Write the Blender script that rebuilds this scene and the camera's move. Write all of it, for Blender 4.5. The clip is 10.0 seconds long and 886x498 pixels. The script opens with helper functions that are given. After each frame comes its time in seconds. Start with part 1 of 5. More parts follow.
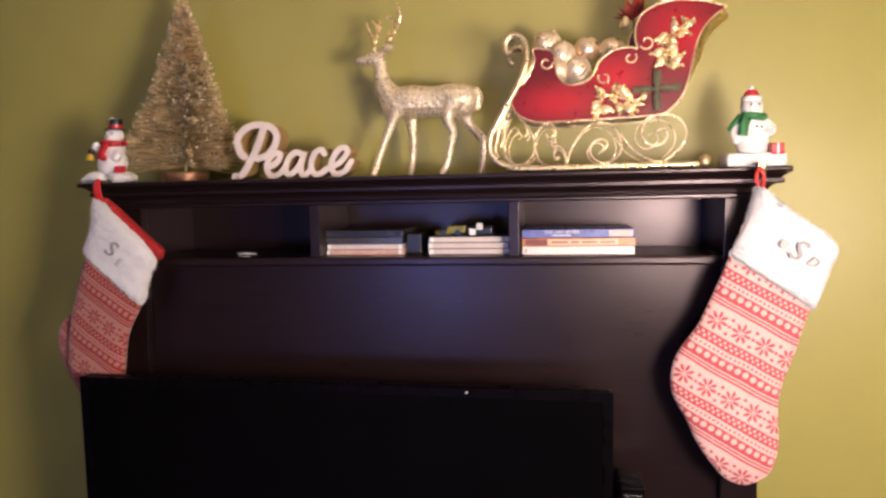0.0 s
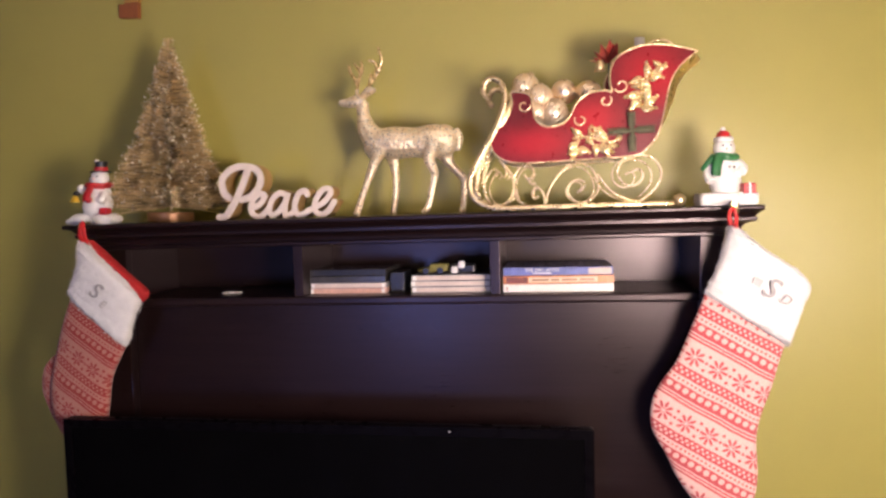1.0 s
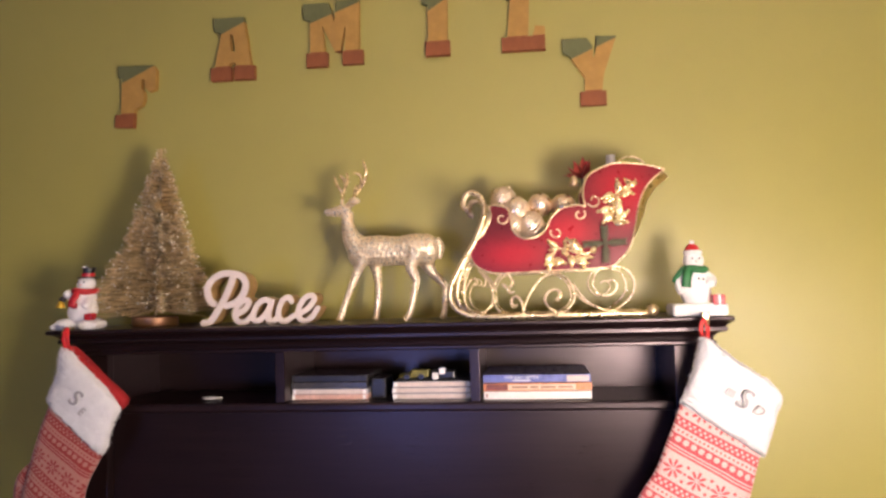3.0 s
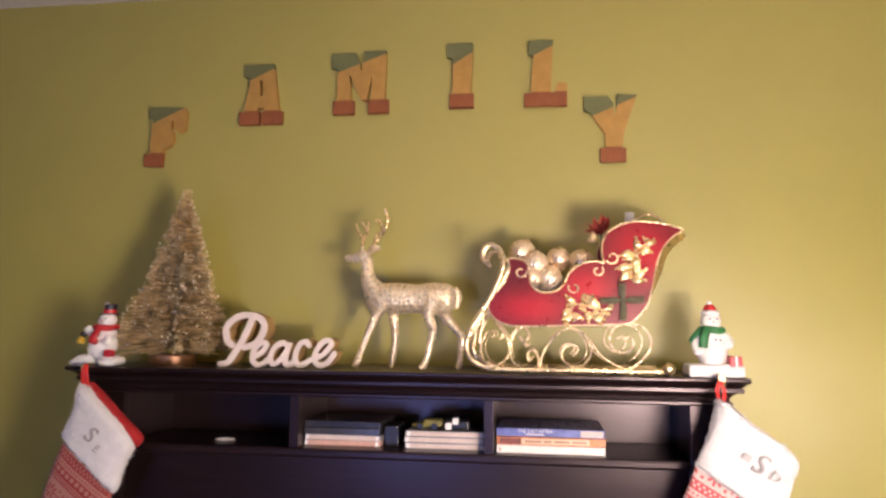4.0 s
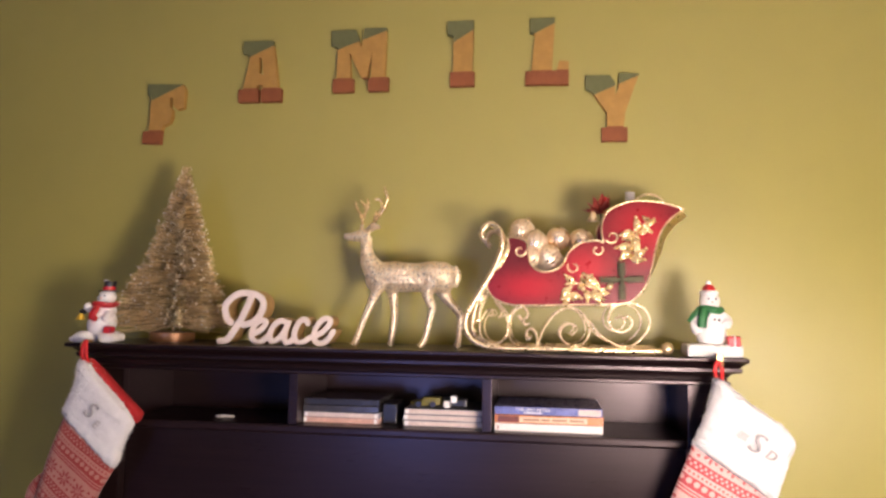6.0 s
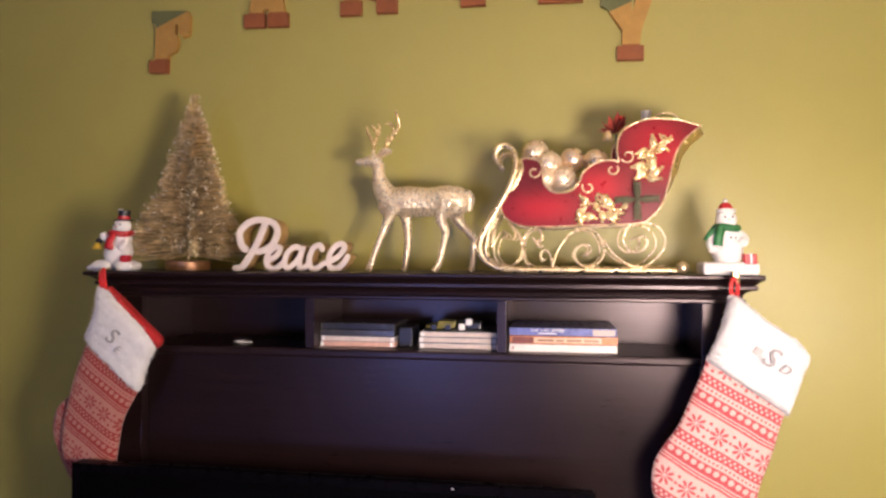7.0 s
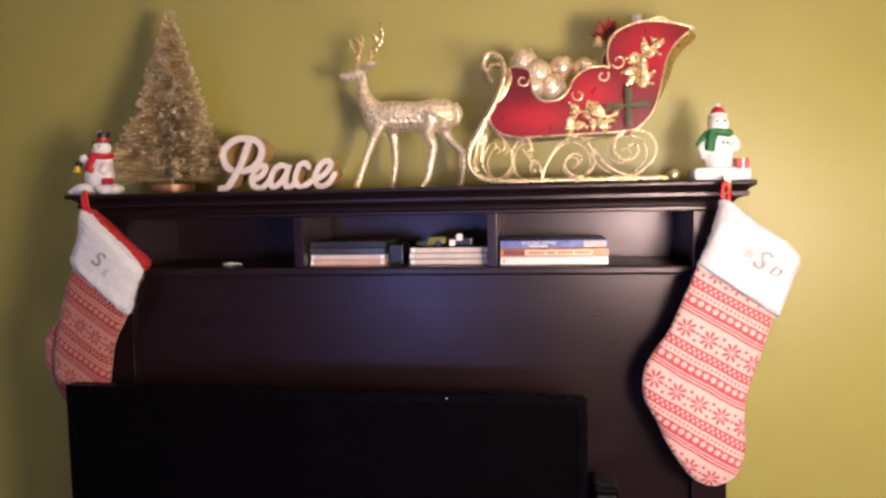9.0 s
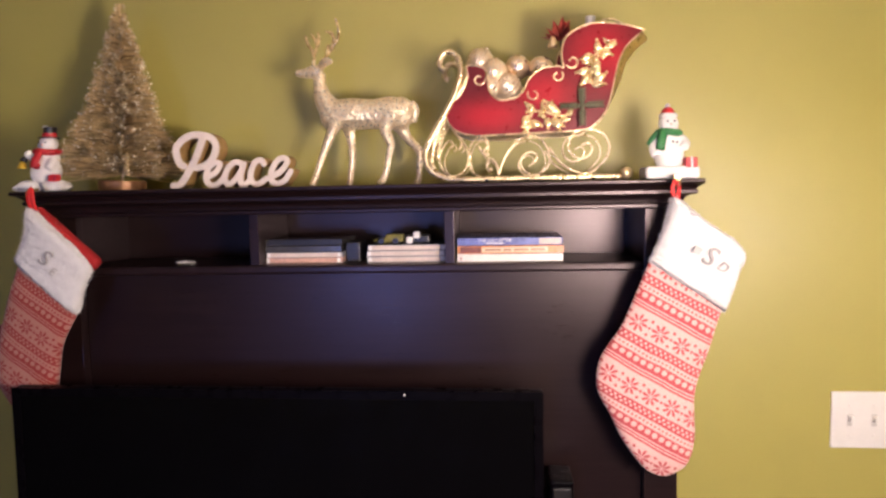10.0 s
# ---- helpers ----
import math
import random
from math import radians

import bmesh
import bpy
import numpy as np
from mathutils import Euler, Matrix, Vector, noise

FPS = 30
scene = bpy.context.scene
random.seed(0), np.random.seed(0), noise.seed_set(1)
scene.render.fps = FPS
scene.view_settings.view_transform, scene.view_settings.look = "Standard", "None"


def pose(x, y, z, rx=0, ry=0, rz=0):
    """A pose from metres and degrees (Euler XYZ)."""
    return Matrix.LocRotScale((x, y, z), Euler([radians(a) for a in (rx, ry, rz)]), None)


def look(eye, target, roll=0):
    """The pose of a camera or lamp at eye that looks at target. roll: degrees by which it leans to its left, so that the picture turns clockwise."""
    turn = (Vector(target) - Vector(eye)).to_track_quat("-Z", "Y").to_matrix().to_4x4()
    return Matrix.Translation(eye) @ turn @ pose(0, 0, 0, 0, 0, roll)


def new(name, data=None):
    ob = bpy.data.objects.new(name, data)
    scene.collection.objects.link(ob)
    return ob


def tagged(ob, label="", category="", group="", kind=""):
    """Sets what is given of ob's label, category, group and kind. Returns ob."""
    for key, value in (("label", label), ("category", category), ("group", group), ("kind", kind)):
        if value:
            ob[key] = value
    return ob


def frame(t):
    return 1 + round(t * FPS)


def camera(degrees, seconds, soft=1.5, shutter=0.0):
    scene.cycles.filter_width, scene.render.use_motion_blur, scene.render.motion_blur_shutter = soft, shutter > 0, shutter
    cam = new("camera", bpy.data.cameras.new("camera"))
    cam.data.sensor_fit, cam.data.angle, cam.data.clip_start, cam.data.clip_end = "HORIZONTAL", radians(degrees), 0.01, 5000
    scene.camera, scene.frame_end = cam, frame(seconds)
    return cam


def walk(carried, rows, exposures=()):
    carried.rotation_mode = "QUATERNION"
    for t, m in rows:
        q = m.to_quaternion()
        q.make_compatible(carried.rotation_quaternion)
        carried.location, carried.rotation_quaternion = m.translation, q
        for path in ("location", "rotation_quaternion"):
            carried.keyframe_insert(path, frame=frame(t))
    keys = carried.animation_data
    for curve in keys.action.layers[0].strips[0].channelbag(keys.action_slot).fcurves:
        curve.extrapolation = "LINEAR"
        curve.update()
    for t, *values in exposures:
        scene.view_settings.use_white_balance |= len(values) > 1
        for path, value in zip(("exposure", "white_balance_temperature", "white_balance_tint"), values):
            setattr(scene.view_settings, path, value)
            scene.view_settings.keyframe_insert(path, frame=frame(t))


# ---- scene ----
cam = camera(65.4, 10.0, soft=2.6)
PATH = [
    (0, (0.264, -1.113, 1.582), (-0.065, 0.851, 1.399), -1.0),
    (0.5, (0.275, -1.125, 1.62), (-0.044, 0.847, 1.517), -1.1),
    (1, (0.281, -1.125, 1.611), (-0.02, 0.849, 1.492), -1.5),
    (1.5, (0.286, -1.126, 1.608), (0.049, 0.854, 1.457), 0.8),
    (2, (0.287, -1.126, 1.609), (0.048, 0.854, 1.457), 0.9),
    (2.5, (0.29, -1.124, 1.607), (0.04, 0.857, 1.495), 0.3),
    (3, (0.293, -1.154, 1.651), (0.041, 0.827, 1.776), -1.3),
    (3.2, (0.29, -1.158, 1.657), (0.039, 0.819, 1.818), -0.5),
    (4.3, (0.279, -1.177, 1.682), (-0.007, 0.788, 1.918), 1.4),
    (4.5, (0.28, -1.179, 1.685), (-0.005, 0.787, 1.919), 1.9),
    (5, (0.282, -1.177, 1.682), (0.001, 0.791, 1.901), 1.7),
    (5.2, (0.28, -1.177, 1.674), (0.003, 0.792, 1.898), 1.8),
    (6.3, (0.282, -1.166, 1.664), (0.0, 0.808, 1.803), 1.0),
    (6.5, (0.28, -1.167, 1.658), (-0.005, 0.81, 1.761), 1.3),
    (7, (0.277, -1.161, 1.635), (-0.035, 0.815, 1.647), 0.4),
    (7.5, (0.271, -1.158, 1.623), (-0.059, 0.814, 1.576), -0.4),
    (8, (0.272, -1.153, 1.609), (-0.059, 0.818, 1.524), -1.0),
    (8.5, (0.276, -1.15, 1.596), (-0.044, 0.82, 1.473), -0.5),
    (9, (0.275, -1.149, 1.584), (-0.007, 0.826, 1.432), -0.9),
    (9.5, (0.269, -1.15, 1.583), (0.049, 0.831, 1.419), -0.2),
    (10, (0.275, -1.155, 1.583), (0.117, 0.833, 1.424), -0.8),
]
walk(cam, [(t, look(eye, target, roll)) for t, eye, target, roll in PATH])

# ---- world, lamps and exposure ----
world = bpy.data.worlds.new("dusk")
scene.world = world
world.use_nodes = True
sky = world.node_tree.nodes.new("ShaderNodeTexSky")
sky.sky_type, sky.sun_disc, sky.sun_elevation, sky.sun_rotation = "NISHITA", False, radians(1.0), radians(200)
world.node_tree.links.new(sky.outputs[0], world.node_tree.nodes["Background"].inputs[0])
world.node_tree.nodes["Background"].inputs[1].default_value = 0.05
scene.view_settings.exposure = 0.0
LAMP = (0.90, -1.36)            # foot of the two-armed floor lamp
GLOBES = ((0.64, -1.00, 1.51, 0.120, False), (1.20, -1.20, 1.43, 0.080, True))     # centre, radius, with an added cap that blocks light
LAMP_GLOW = 103.0
LAMP_COLOUR = (1.0, 0.83, 0.75)
WINDOW_POWER = 29.0


# ---- materials ----
class Nodes:
    """Short hand for building a node material."""

    def __init__(self, name):
        self.mat = bpy.data.materials.new(name)
        self.mat.use_nodes = True
        self.tree = self.mat.node_tree
        self.bsdf = self.tree.nodes["Principled BSDF"]
        self.coord = self.tree.nodes.new("ShaderNodeTexCoord").outputs["Object"]

    def put(self, socket, value):
        if isinstance(value, bpy.types.NodeSocket):
            self.tree.links.new(value, socket)
        elif isinstance(value, tuple) and len(value) == 3 and socket.type == "RGBA":
            socket.default_value = (*value, 1)
        else:
            socket.default_value = value

    def set(self, **values):
        for key, value in values.items():
            self.put(self.bsdf.inputs[key.replace("_", " ")], value)
        return self

    def math(self, op, a, b=0.0, c=0.0):
        n = self.tree.nodes.new("ShaderNodeMath")
        n.operation = op
        for i, v in enumerate((a, b, c)):
            self.put(n.inputs[i], v)
        return n.outputs[0]

    def noise(self, scale, detail=4.0, rough=0.6, stretch=(1, 1, 1)):
        mp = self.tree.nodes.new("ShaderNodeMapping")
        mp.inputs["Scale"].default_value = stretch
        self.put(mp.inputs["Vector"], self.coord)
        n = self.tree.nodes.new("ShaderNodeTexNoise")
        self.put(n.inputs["Vector"], mp.outputs[0])
        self.put(n.inputs["Scale"], scale), self.put(n.inputs["Detail"], detail), self.put(n.inputs["Roughness"], rough)
        return n.outputs["Fac"]

    def cells(self, scale, out="Color"):
        n = self.tree.nodes.new("ShaderNodeTexVoronoi")
        self.put(n.inputs["Vector"], self.coord), self.put(n.inputs["Scale"], scale)
        return n.outputs[out]

    def ramp(self, fac, low, high, a=0.0, b=1.0):
        n = self.tree.nodes.new("ShaderNodeMapRange")
        for i, v in enumerate((fac, low, high, a, b)):
            self.put(n.inputs[i], v)
        return n.outputs[0]

    def mix(self, fac, a, b, blend="MIX"):
        n = self.tree.nodes.new("ShaderNodeMix")
        n.data_type, n.blend_type = "RGBA", blend
        self.put(n.inputs[0], fac), self.put(n.inputs[6], a), self.put(n.inputs[7], b)
        return n.outputs[2]

    def bump(self, height, strength=0.3, distance=0.002):
        n = self.tree.nodes.new("ShaderNodeBump")
        self.put(n.inputs["Strength"], strength), self.put(n.inputs["Distance"], distance), self.put(n.inputs["Height"], height)
        self.put(self.bsdf.inputs["Normal"], n.outputs[0])
        return self


def plain(name, colour, rough=0.5, metal=0.0, vary=0.12, scale=30.0, grain=400.0, bump=0.15, depth=0.001, **more):
    """A surface that varies at two scales, with fine relief."""
    n = Nodes(name)
    big, small = n.noise(scale, 3.0), n.noise(grain, 2.0)
    dark = tuple(c * (1 - vary) for c in colour)
    light = tuple(min(1.0, c * (1 + vary)) for c in colour)
    col = n.mix(n.ramp(big, 0.3, 0.7), dark, light)
    col = n.mix(n.math("MULTIPLY", small, vary), col, tuple(c * 0.6 for c in colour))
    n.set(Base_Color=col, Metallic=metal, Roughness=n.ramp(n.noise(scale * 2.3, 3.0), 0.3, 0.7, max(0.02, rough - 0.07), min(1.0, rough + 0.07)), **more)
    n.bump(small, bump, depth)
    return n.mat


def wall_paint():
    n = Nodes("olive_wall_paint")
    big, small, mid = n.noise(1.6, 3.0), n.noise(190.0, 3.0, 0.7), n.noise(12.0, 4.0)
    col = n.mix(n.ramp(big, 0.3, 0.7), (0.412, 0.360, 0.088), (0.446, 0.389, 0.099))
    col = n.mix(n.ramp(mid, 0.45, 0.75, 0.0, 0.25), col, (0.389, 0.338, 0.083))
    n.set(Base_Color=col, Roughness=n.ramp(mid, 0.3, 0.7, 0.38, 0.45), Specular_IOR_Level=0.75)
    return n.bump(small, 0.22, 0.0012).mat


def dark_wood(name="espresso_wood", tint=1.0):
    n = Nodes(name)
    grain = n.noise(9.0, 6.0, 0.65, (0.6, 4.0, 14.0))
    fine = n.noise(60.0, 4.0, 0.7, (0.5, 6.0, 12.0))
    worn = n.noise(7.0, 4.0)
    col = n.mix(n.ramp(grain, 0.35, 0.7), (0.0085 * tint, 0.0041 * tint, 0.0045 * tint), (0.0165 * tint, 0.0078 * tint, 0.0082 * tint))
    n.set(Base_Color=col, Roughness=n.math("ADD", n.ramp(fine, 0.3, 0.7, 0.265, 0.325), n.ramp(worn, 0.4, 0.7, 0.0, 0.05)), Specular_IOR_Level=0.43, Specular_Tint=(1.0, 0.83, 0.86))
    return n.bump(n.math("ADD", n.math("MULTIPLY", grain, 0.5), fine), 0.05, 0.0005).mat


def knit(name, angle, start, pale_a=(0.78, 0.50, 0.46), pale_b=(0.71, 0.42, 0.39), k=1.0, along=0.0, red_a=(0.55, 0.100, 0.110), red_b=(0.46, 0.070, 0.078)):
    """Nordic knit: rows of eight-petal stars, dots and stripes across the stocking."""
    n = Nodes(name)
    sep = n.tree.nodes.new("ShaderNodeSeparateXYZ")
    wob = n.noise(14.0, 2.0)
    n.put(sep.inputs[0], n.coord)
    x, z = sep.outputs[0], sep.outputs[2]
    ca, sa = math.cos(radians(angle)), math.sin(radians(angle))
    m = n.math
    p = m("ADD", m("ADD", m("MULTIPLY", x, ca * 1000 * k), along), m("MULTIPLY", z, -sa * 1000 * k))
    q = m("ADD", m("MULTIPLY", x, -sa * 1000 * k), m("MULTIPLY", z, -ca * 1000 * k))
    q = m("ADD", m("ADD", q, start), m("MULTIPLY", m("SUBTRACT", wob, 0.5), 5.0))
    t = m("FLOORED_MODULO", q, 87.0)

    def band(a, b):
        return m("MULTIPLY", m("GREATER_THAN", t, a), m("LESS_THAN", t, b))

    def either(*masks):
        out = masks[0]
        for k in masks[1:]:
            out = m("MAXIMUM", out, k)
        return out

    def dots(step, at, r, shift=0.0):
        pc = m("SUBTRACT", m("FLOORED_MODULO", m("ADD", p, shift), step), step / 2)
        d = m("SQRT", m("ADD", m("MULTIPLY", pc, pc), m("POWER", m("SUBTRACT", t, at), 2.0)))
        return m("LESS_THAN", d, r)

    # stars, centred in the middle of the pale band
    s = m("SUBTRACT", m("FLOORED_MODULO", m("ADD", q, 43.5), 87.0), 43.5)
    pc = m("SUBTRACT", m("FLOORED_MODULO", p, 35.0), 17.5)
    r = m("SQRT", m("ADD", m("MULTIPLY", pc, pc), m("MULTIPLY", s, s)))
    th = m("ARCTAN2", s, pc)
    narrow = m("SUBTRACT", m("MULTIPLY", m("ABSOLUTE", m("SUBTRACT", r, 7.0)), 0.20), 0.62)
    petal = m("GREATER_THAN", m("COSINE", m("MULTIPLY", th, 8.0)), narrow)
    star = m("MULTIPLY", m("MULTIPLY", petal, m("LESS_THAN", r, 13.5)), m("GREATER_THAN", r, 1.8))
    pe = m("SUBTRACT", m("FLOORED_MODULO", m("ADD", p, 17.5), 35.0), 17.5)
    sab = m("ABSOLUTE", s)
    e1 = m("LESS_THAN", m("SQRT", m("ADD", m("MULTIPLY", pe, pe), m("MULTIPLY", s, s))), 2.2)
    e2 = m("LESS_THAN", m("SQRT", m("ADD", m("MULTIPLY", pe, pe), m("POWER", m("SUBTRACT", sab, 10.5), 2.0))), 2.4)
    pale = either(m("LESS_THAN", sab, 17.0), band(31, 41), band(56.5, 58.5), band(61, 63), band(66, 70.1))
    holes = either(m("MULTIPLY", m("LESS_THAN", sab, 17.0), either(star, e1, e2)), dots(6.4, 36.0, 1.7))
    lights = either(dots(11.6, 47.5, 4.2), dots(8.0, 21.5, 2.0), dots(8.0, 26.0, 2.0, 4.0))
    red_mask = m("MAXIMUM", m("SUBTRACT", 1.0, pale), holes)
    red_mask = m("SUBTRACT", red_mask, lights)
    soft = n.ramp(red_mask, 0.0, 1.0, 0.0, 1.0)
    yarn = n.noise(520.0, 3.0, 0.7)
    fade = n.noise(18.0, 3.0)
    red = n.mix(fade, red_a, red_b)
    white = n.mix(fade, pale_a, pale_b)
    col = n.mix(soft, white, red)
    col = n.mix(n.ramp(yarn, 0.45, 0.75, 0.0, 0.35), col, (0.40, 0.10, 0.10))
    n.set(Base_Color=col, Roughness=0.9, Sheen_Weight=0.25, Specular_IOR_Level=0.2)
    wave = n.noise(300.0, 2.0, 0.5, (1, 1, 1.6))
    return n.bump(m("ADD", m("MULTIPLY", soft, -0.25), wave), 0.5, 0.0016).mat


def glitter(name, a, b, scale=700.0, rough=0.30, depth=0.0014, metal=0.75):
    n = Nodes(name)
    c = n.cells(scale)
    sep = n.tree.nodes.new("ShaderNodeSeparateColor")
    n.put(sep.inputs[0], c)
    col = n.mix(sep.outputs[0], a, b)
    dull = n.noise(40.0, 3.0)
    n.set(Base_Color=col, Metallic=n.ramp(dull, 0.3, 0.7, metal, metal + 0.2), Roughness=n.ramp(sep.outputs[1], 0.0, 1.0, rough - 0.1, rough + 0.2))
    return n.bump(n.math("ADD", sep.outputs[2], n.math("MULTIPLY", n.noise(120.0, 2.0), 1.2)), 0.75, depth).mat


def tinsel():
    """Thin metallic bristles, each of its own tone."""
    n = Nodes("gold_tinsel")
    isle = n.tree.nodes.new("ShaderNodeNewGeometry").outputs["Random Per Island"]
    col = n.mix(n.ramp(isle, 0.1, 0.9), (0.40, 0.285, 0.135), (0.88, 0.68, 0.37))
    col = n.mix(n.ramp(n.noise(60.0, 3.0), 0.35, 0.7, 0.0, 0.4), col, (0.50, 0.36, 0.17))
    n.set(Base_Color=col, Metallic=0.45, Roughness=n.ramp(isle, 0.0, 1.0, 0.25, 0.5))
    return n.mat


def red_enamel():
    """Red enamel, brighter in three soft patches and darker towards the panel's edges."""
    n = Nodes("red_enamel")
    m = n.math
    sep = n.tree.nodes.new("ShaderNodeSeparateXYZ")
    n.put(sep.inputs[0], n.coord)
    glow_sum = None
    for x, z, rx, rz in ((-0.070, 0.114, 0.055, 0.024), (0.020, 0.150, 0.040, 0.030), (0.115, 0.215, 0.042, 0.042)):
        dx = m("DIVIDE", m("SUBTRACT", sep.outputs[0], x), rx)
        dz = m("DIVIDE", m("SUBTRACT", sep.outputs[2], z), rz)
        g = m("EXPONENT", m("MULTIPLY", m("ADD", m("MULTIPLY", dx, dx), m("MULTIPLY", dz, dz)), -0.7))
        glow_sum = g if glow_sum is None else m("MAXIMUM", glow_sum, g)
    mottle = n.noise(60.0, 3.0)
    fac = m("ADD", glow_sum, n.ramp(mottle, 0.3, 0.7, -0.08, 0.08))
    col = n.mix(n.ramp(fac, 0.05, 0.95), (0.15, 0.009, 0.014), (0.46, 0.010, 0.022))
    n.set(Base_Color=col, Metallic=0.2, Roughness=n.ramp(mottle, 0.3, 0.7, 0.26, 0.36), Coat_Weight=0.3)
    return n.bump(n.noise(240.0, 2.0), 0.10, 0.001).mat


M_WALL = wall_paint()
M_CEIL = plain("ceiling_paint", (0.83, 0.79, 0.75), 0.8, vary=0.04, scale=4, grain=180, bump=0.3)
M_FLOOR = plain("carpet", (0.055, 0.040, 0.030), 0.95, vary=0.2, scale=20, grain=500, bump=0.6)
M_WOOD = dark_wood()
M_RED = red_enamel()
M_GOLD = plain("antique_gold_metal", (0.86, 0.67, 0.40), 0.30, 0.9, 0.18, 45.0, 350.0, 0.35, 0.0015)
M_LEAFGOLD = plain("bright_gold_leaf", (0.92, 0.68, 0.36), 0.26, 0.9, 0.15, 60.0, 500.0, 0.4, 0.0015)
M_DEER = glitter("champagne_glitter", (1.0, 0.90, 0.70), (0.90, 0.68, 0.42), 430.0, 0.34, 0.0040, 0.55)
M_BRISTLE = tinsel()
M_COPPER = plain("copper_wood", (0.36, 0.18, 0.085), 0.35, 0.4, 0.2, 50.0, 300.0)
M_BALL = plain("gold_bauble", (0.93, 0.72, 0.50), 0.30, 0.85, 0.08, 30.0, 300.0, 0.05)
M_STRIPE = plain("frosted_champagne_stripe", (0.96, 0.79, 0.57), 0.38, 0.60, 0.06, 60.0, 500.0, 0.4, 0.001)
M_GREENDARK = plain("dark_green_garland", (0.120, 0.112, 0.060), 0.5, 0.2, 0.35, 90.0, 500.0, 0.6, 0.002)
M_PEACE = plain("cream_painted_wood", (0.78, 0.66, 0.58), 0.6, 0.0, 0.08, 40.0, 300.0, 0.3)
M_PEACESIDE = plain("raw_wood_edge", (0.40, 0.24, 0.09), 0.55, 0.0, 0.2, 60.0, 260.0, 0.3)
M_SNOW = plain("white_glazed_resin", (0.84, 0.80, 0.76), 0.32, 0.0, 0.05, 50.0, 300.0, 0.2)
M_SNOWBASE = plain("textured_white_snow", (0.82, 0.78, 0.74), 0.7, 0.0, 0.08, 80.0, 260.0, 0.7, 0.003)
M_REDPAINT = plain("red_glaze", (0.52, 0.020, 0.025), 0.35, 0.0, 0.15, 60.0, 300.0)
M_PETAL = plain("glittered_red_fabric", (0.44, 0.075, 0.050), 0.45, 0.30, 0.45, 120.0, 600.0, 0.5, 0.002)
M_GREENPAINT = plain("green_glaze", (0.030, 0.17, 0.050), 0.4, 0.0, 0.2, 60.0, 300.0)
M_BLACK = plain("black_glaze", (0.015, 0.013, 0.013), 0.35, 0.0, 0.2, 60.0, 300.0)
M_YELLOW = plain("yellow_brass", (0.75, 0.48, 0.05), 0.35, 0.5, 0.15, 60.0, 300.0)
M_FLEECE = plain("white_fleece", (0.74, 0.715, 0.705), 0.95, 0.0, 0.06, 60.0, 420.0, 0.7, 0.0028, Sheen_Weight=0.4)
M_LINING = plain("red_felt", (0.38, 0.012, 0.013), 0.85, 0.0, 0.12, 50.0, 500.0, 0.5)
M_RIBBON = plain("red_satin_ribbon", (0.60, 0.020, 0.020), 0.4, 0.0, 0.12, 80.0, 400.0)
M_THREAD = plain("grey_thread", (0.36, 0.34, 0.34), 0.8, 0.0, 0.2, 90.0, 600.0, 0.5)
M_THREADPALE = plain("pale_grey_thread", (0.50, 0.47, 0.46), 0.8, 0.0, 0.1, 90.0, 600.0, 0.5)
M_KNIT_R = knit("nordic_knit_fabric", 30.0, -34.2, k=0.914, along=-6.2)
# left stocking's copy of the knit, its dimmer light put into darker colours
M_KNIT_L = knit("nordic_knit_fabric_shaded", 37.0, -22.0, (0.44, 0.20, 0.160), (0.37, 0.15, 0.125), red_a=(0.30, 0.036, 0.031), red_b=(0.25, 0.028, 0.025))
M_TVFRAME = plain("black_gloss_plastic", (0.0024, 0.0018, 0.0026), 0.30, 0.0, 0.1, 20.0, 300.0, 0.0, Specular_IOR_Level=0.05)
# glitter on the tree, near white so that its glints stand in the colour
M_SPECK = plain("pale_gold_glitter", (1.0, 0.92, 0.74), 0.30, 0.35, 0.04)
M_SCREEN = plain("black_screen", (0.002, 0.0018, 0.0022), 0.14, 0.0, 0.1, 8.0, 200.0, 0.0, Specular_IOR_Level=0.14)
M_PLATE = plain("white_switch_plastic", (0.80, 0.76, 0.70), 0.35, 0.0, 0.03, 30.0, 300.0, 0.05)
M_GREENWOOD = plain("sage_green_paint", (0.158, 0.165, 0.064), 0.7, 0.0, 0.12, 40.0, 300.0, 0.3)
M_TANWOOD = plain("tan_wood", (0.49, 0.275, 0.066), 0.65, 0.0, 0.10, 50.0, 240.0, 0.3)
M_BRICKRED = plain("brick_red_paint", (0.30, 0.092, 0.030), 0.7, 0.0, 0.12, 50.0, 300.0, 0.3)
M_CLEAR = plain("clear_plastic_case", (0.42, 0.40, 0.42), 0.18, 0.0, 0.15, 60.0, 300.0, 0.05)
M_SMOKE = plain("smoky_plastic_case", (0.050, 0.045, 0.045), 0.2, 0.0, 0.3, 60.0, 300.0, 0.05)
M_PAPER = plain("pale_paper_insert", (0.66, 0.55, 0.50), 0.6, 0.0, 0.10, 90.0, 300.0)
M_PEACH = plain("peach_paper_insert", (0.66, 0.40, 0.32), 0.55, 0.0, 0.15, 90.0, 300.0)
M_BLUE = plain("blue_printed_spine", (0.15, 0.17, 0.42), 0.3, 0.0, 0.3, 50.0, 300.0, 0.03)
M_ORANGE = plain("orange_printed_spine", (0.72, 0.26, 0.09), 0.3, 0.0, 0.25, 60.0, 300.0, 0.03)
M_WHITESP = plain("white_printed_spine", (0.82, 0.76, 0.70), 0.3, 0.0, 0.04, 60.0, 300.0, 0.03)
M_CREAM = plain("cream_orange_print", (0.80, 0.56, 0.38), 0.35, 0.0, 0.10, 70.0, 300.0, 0.03)
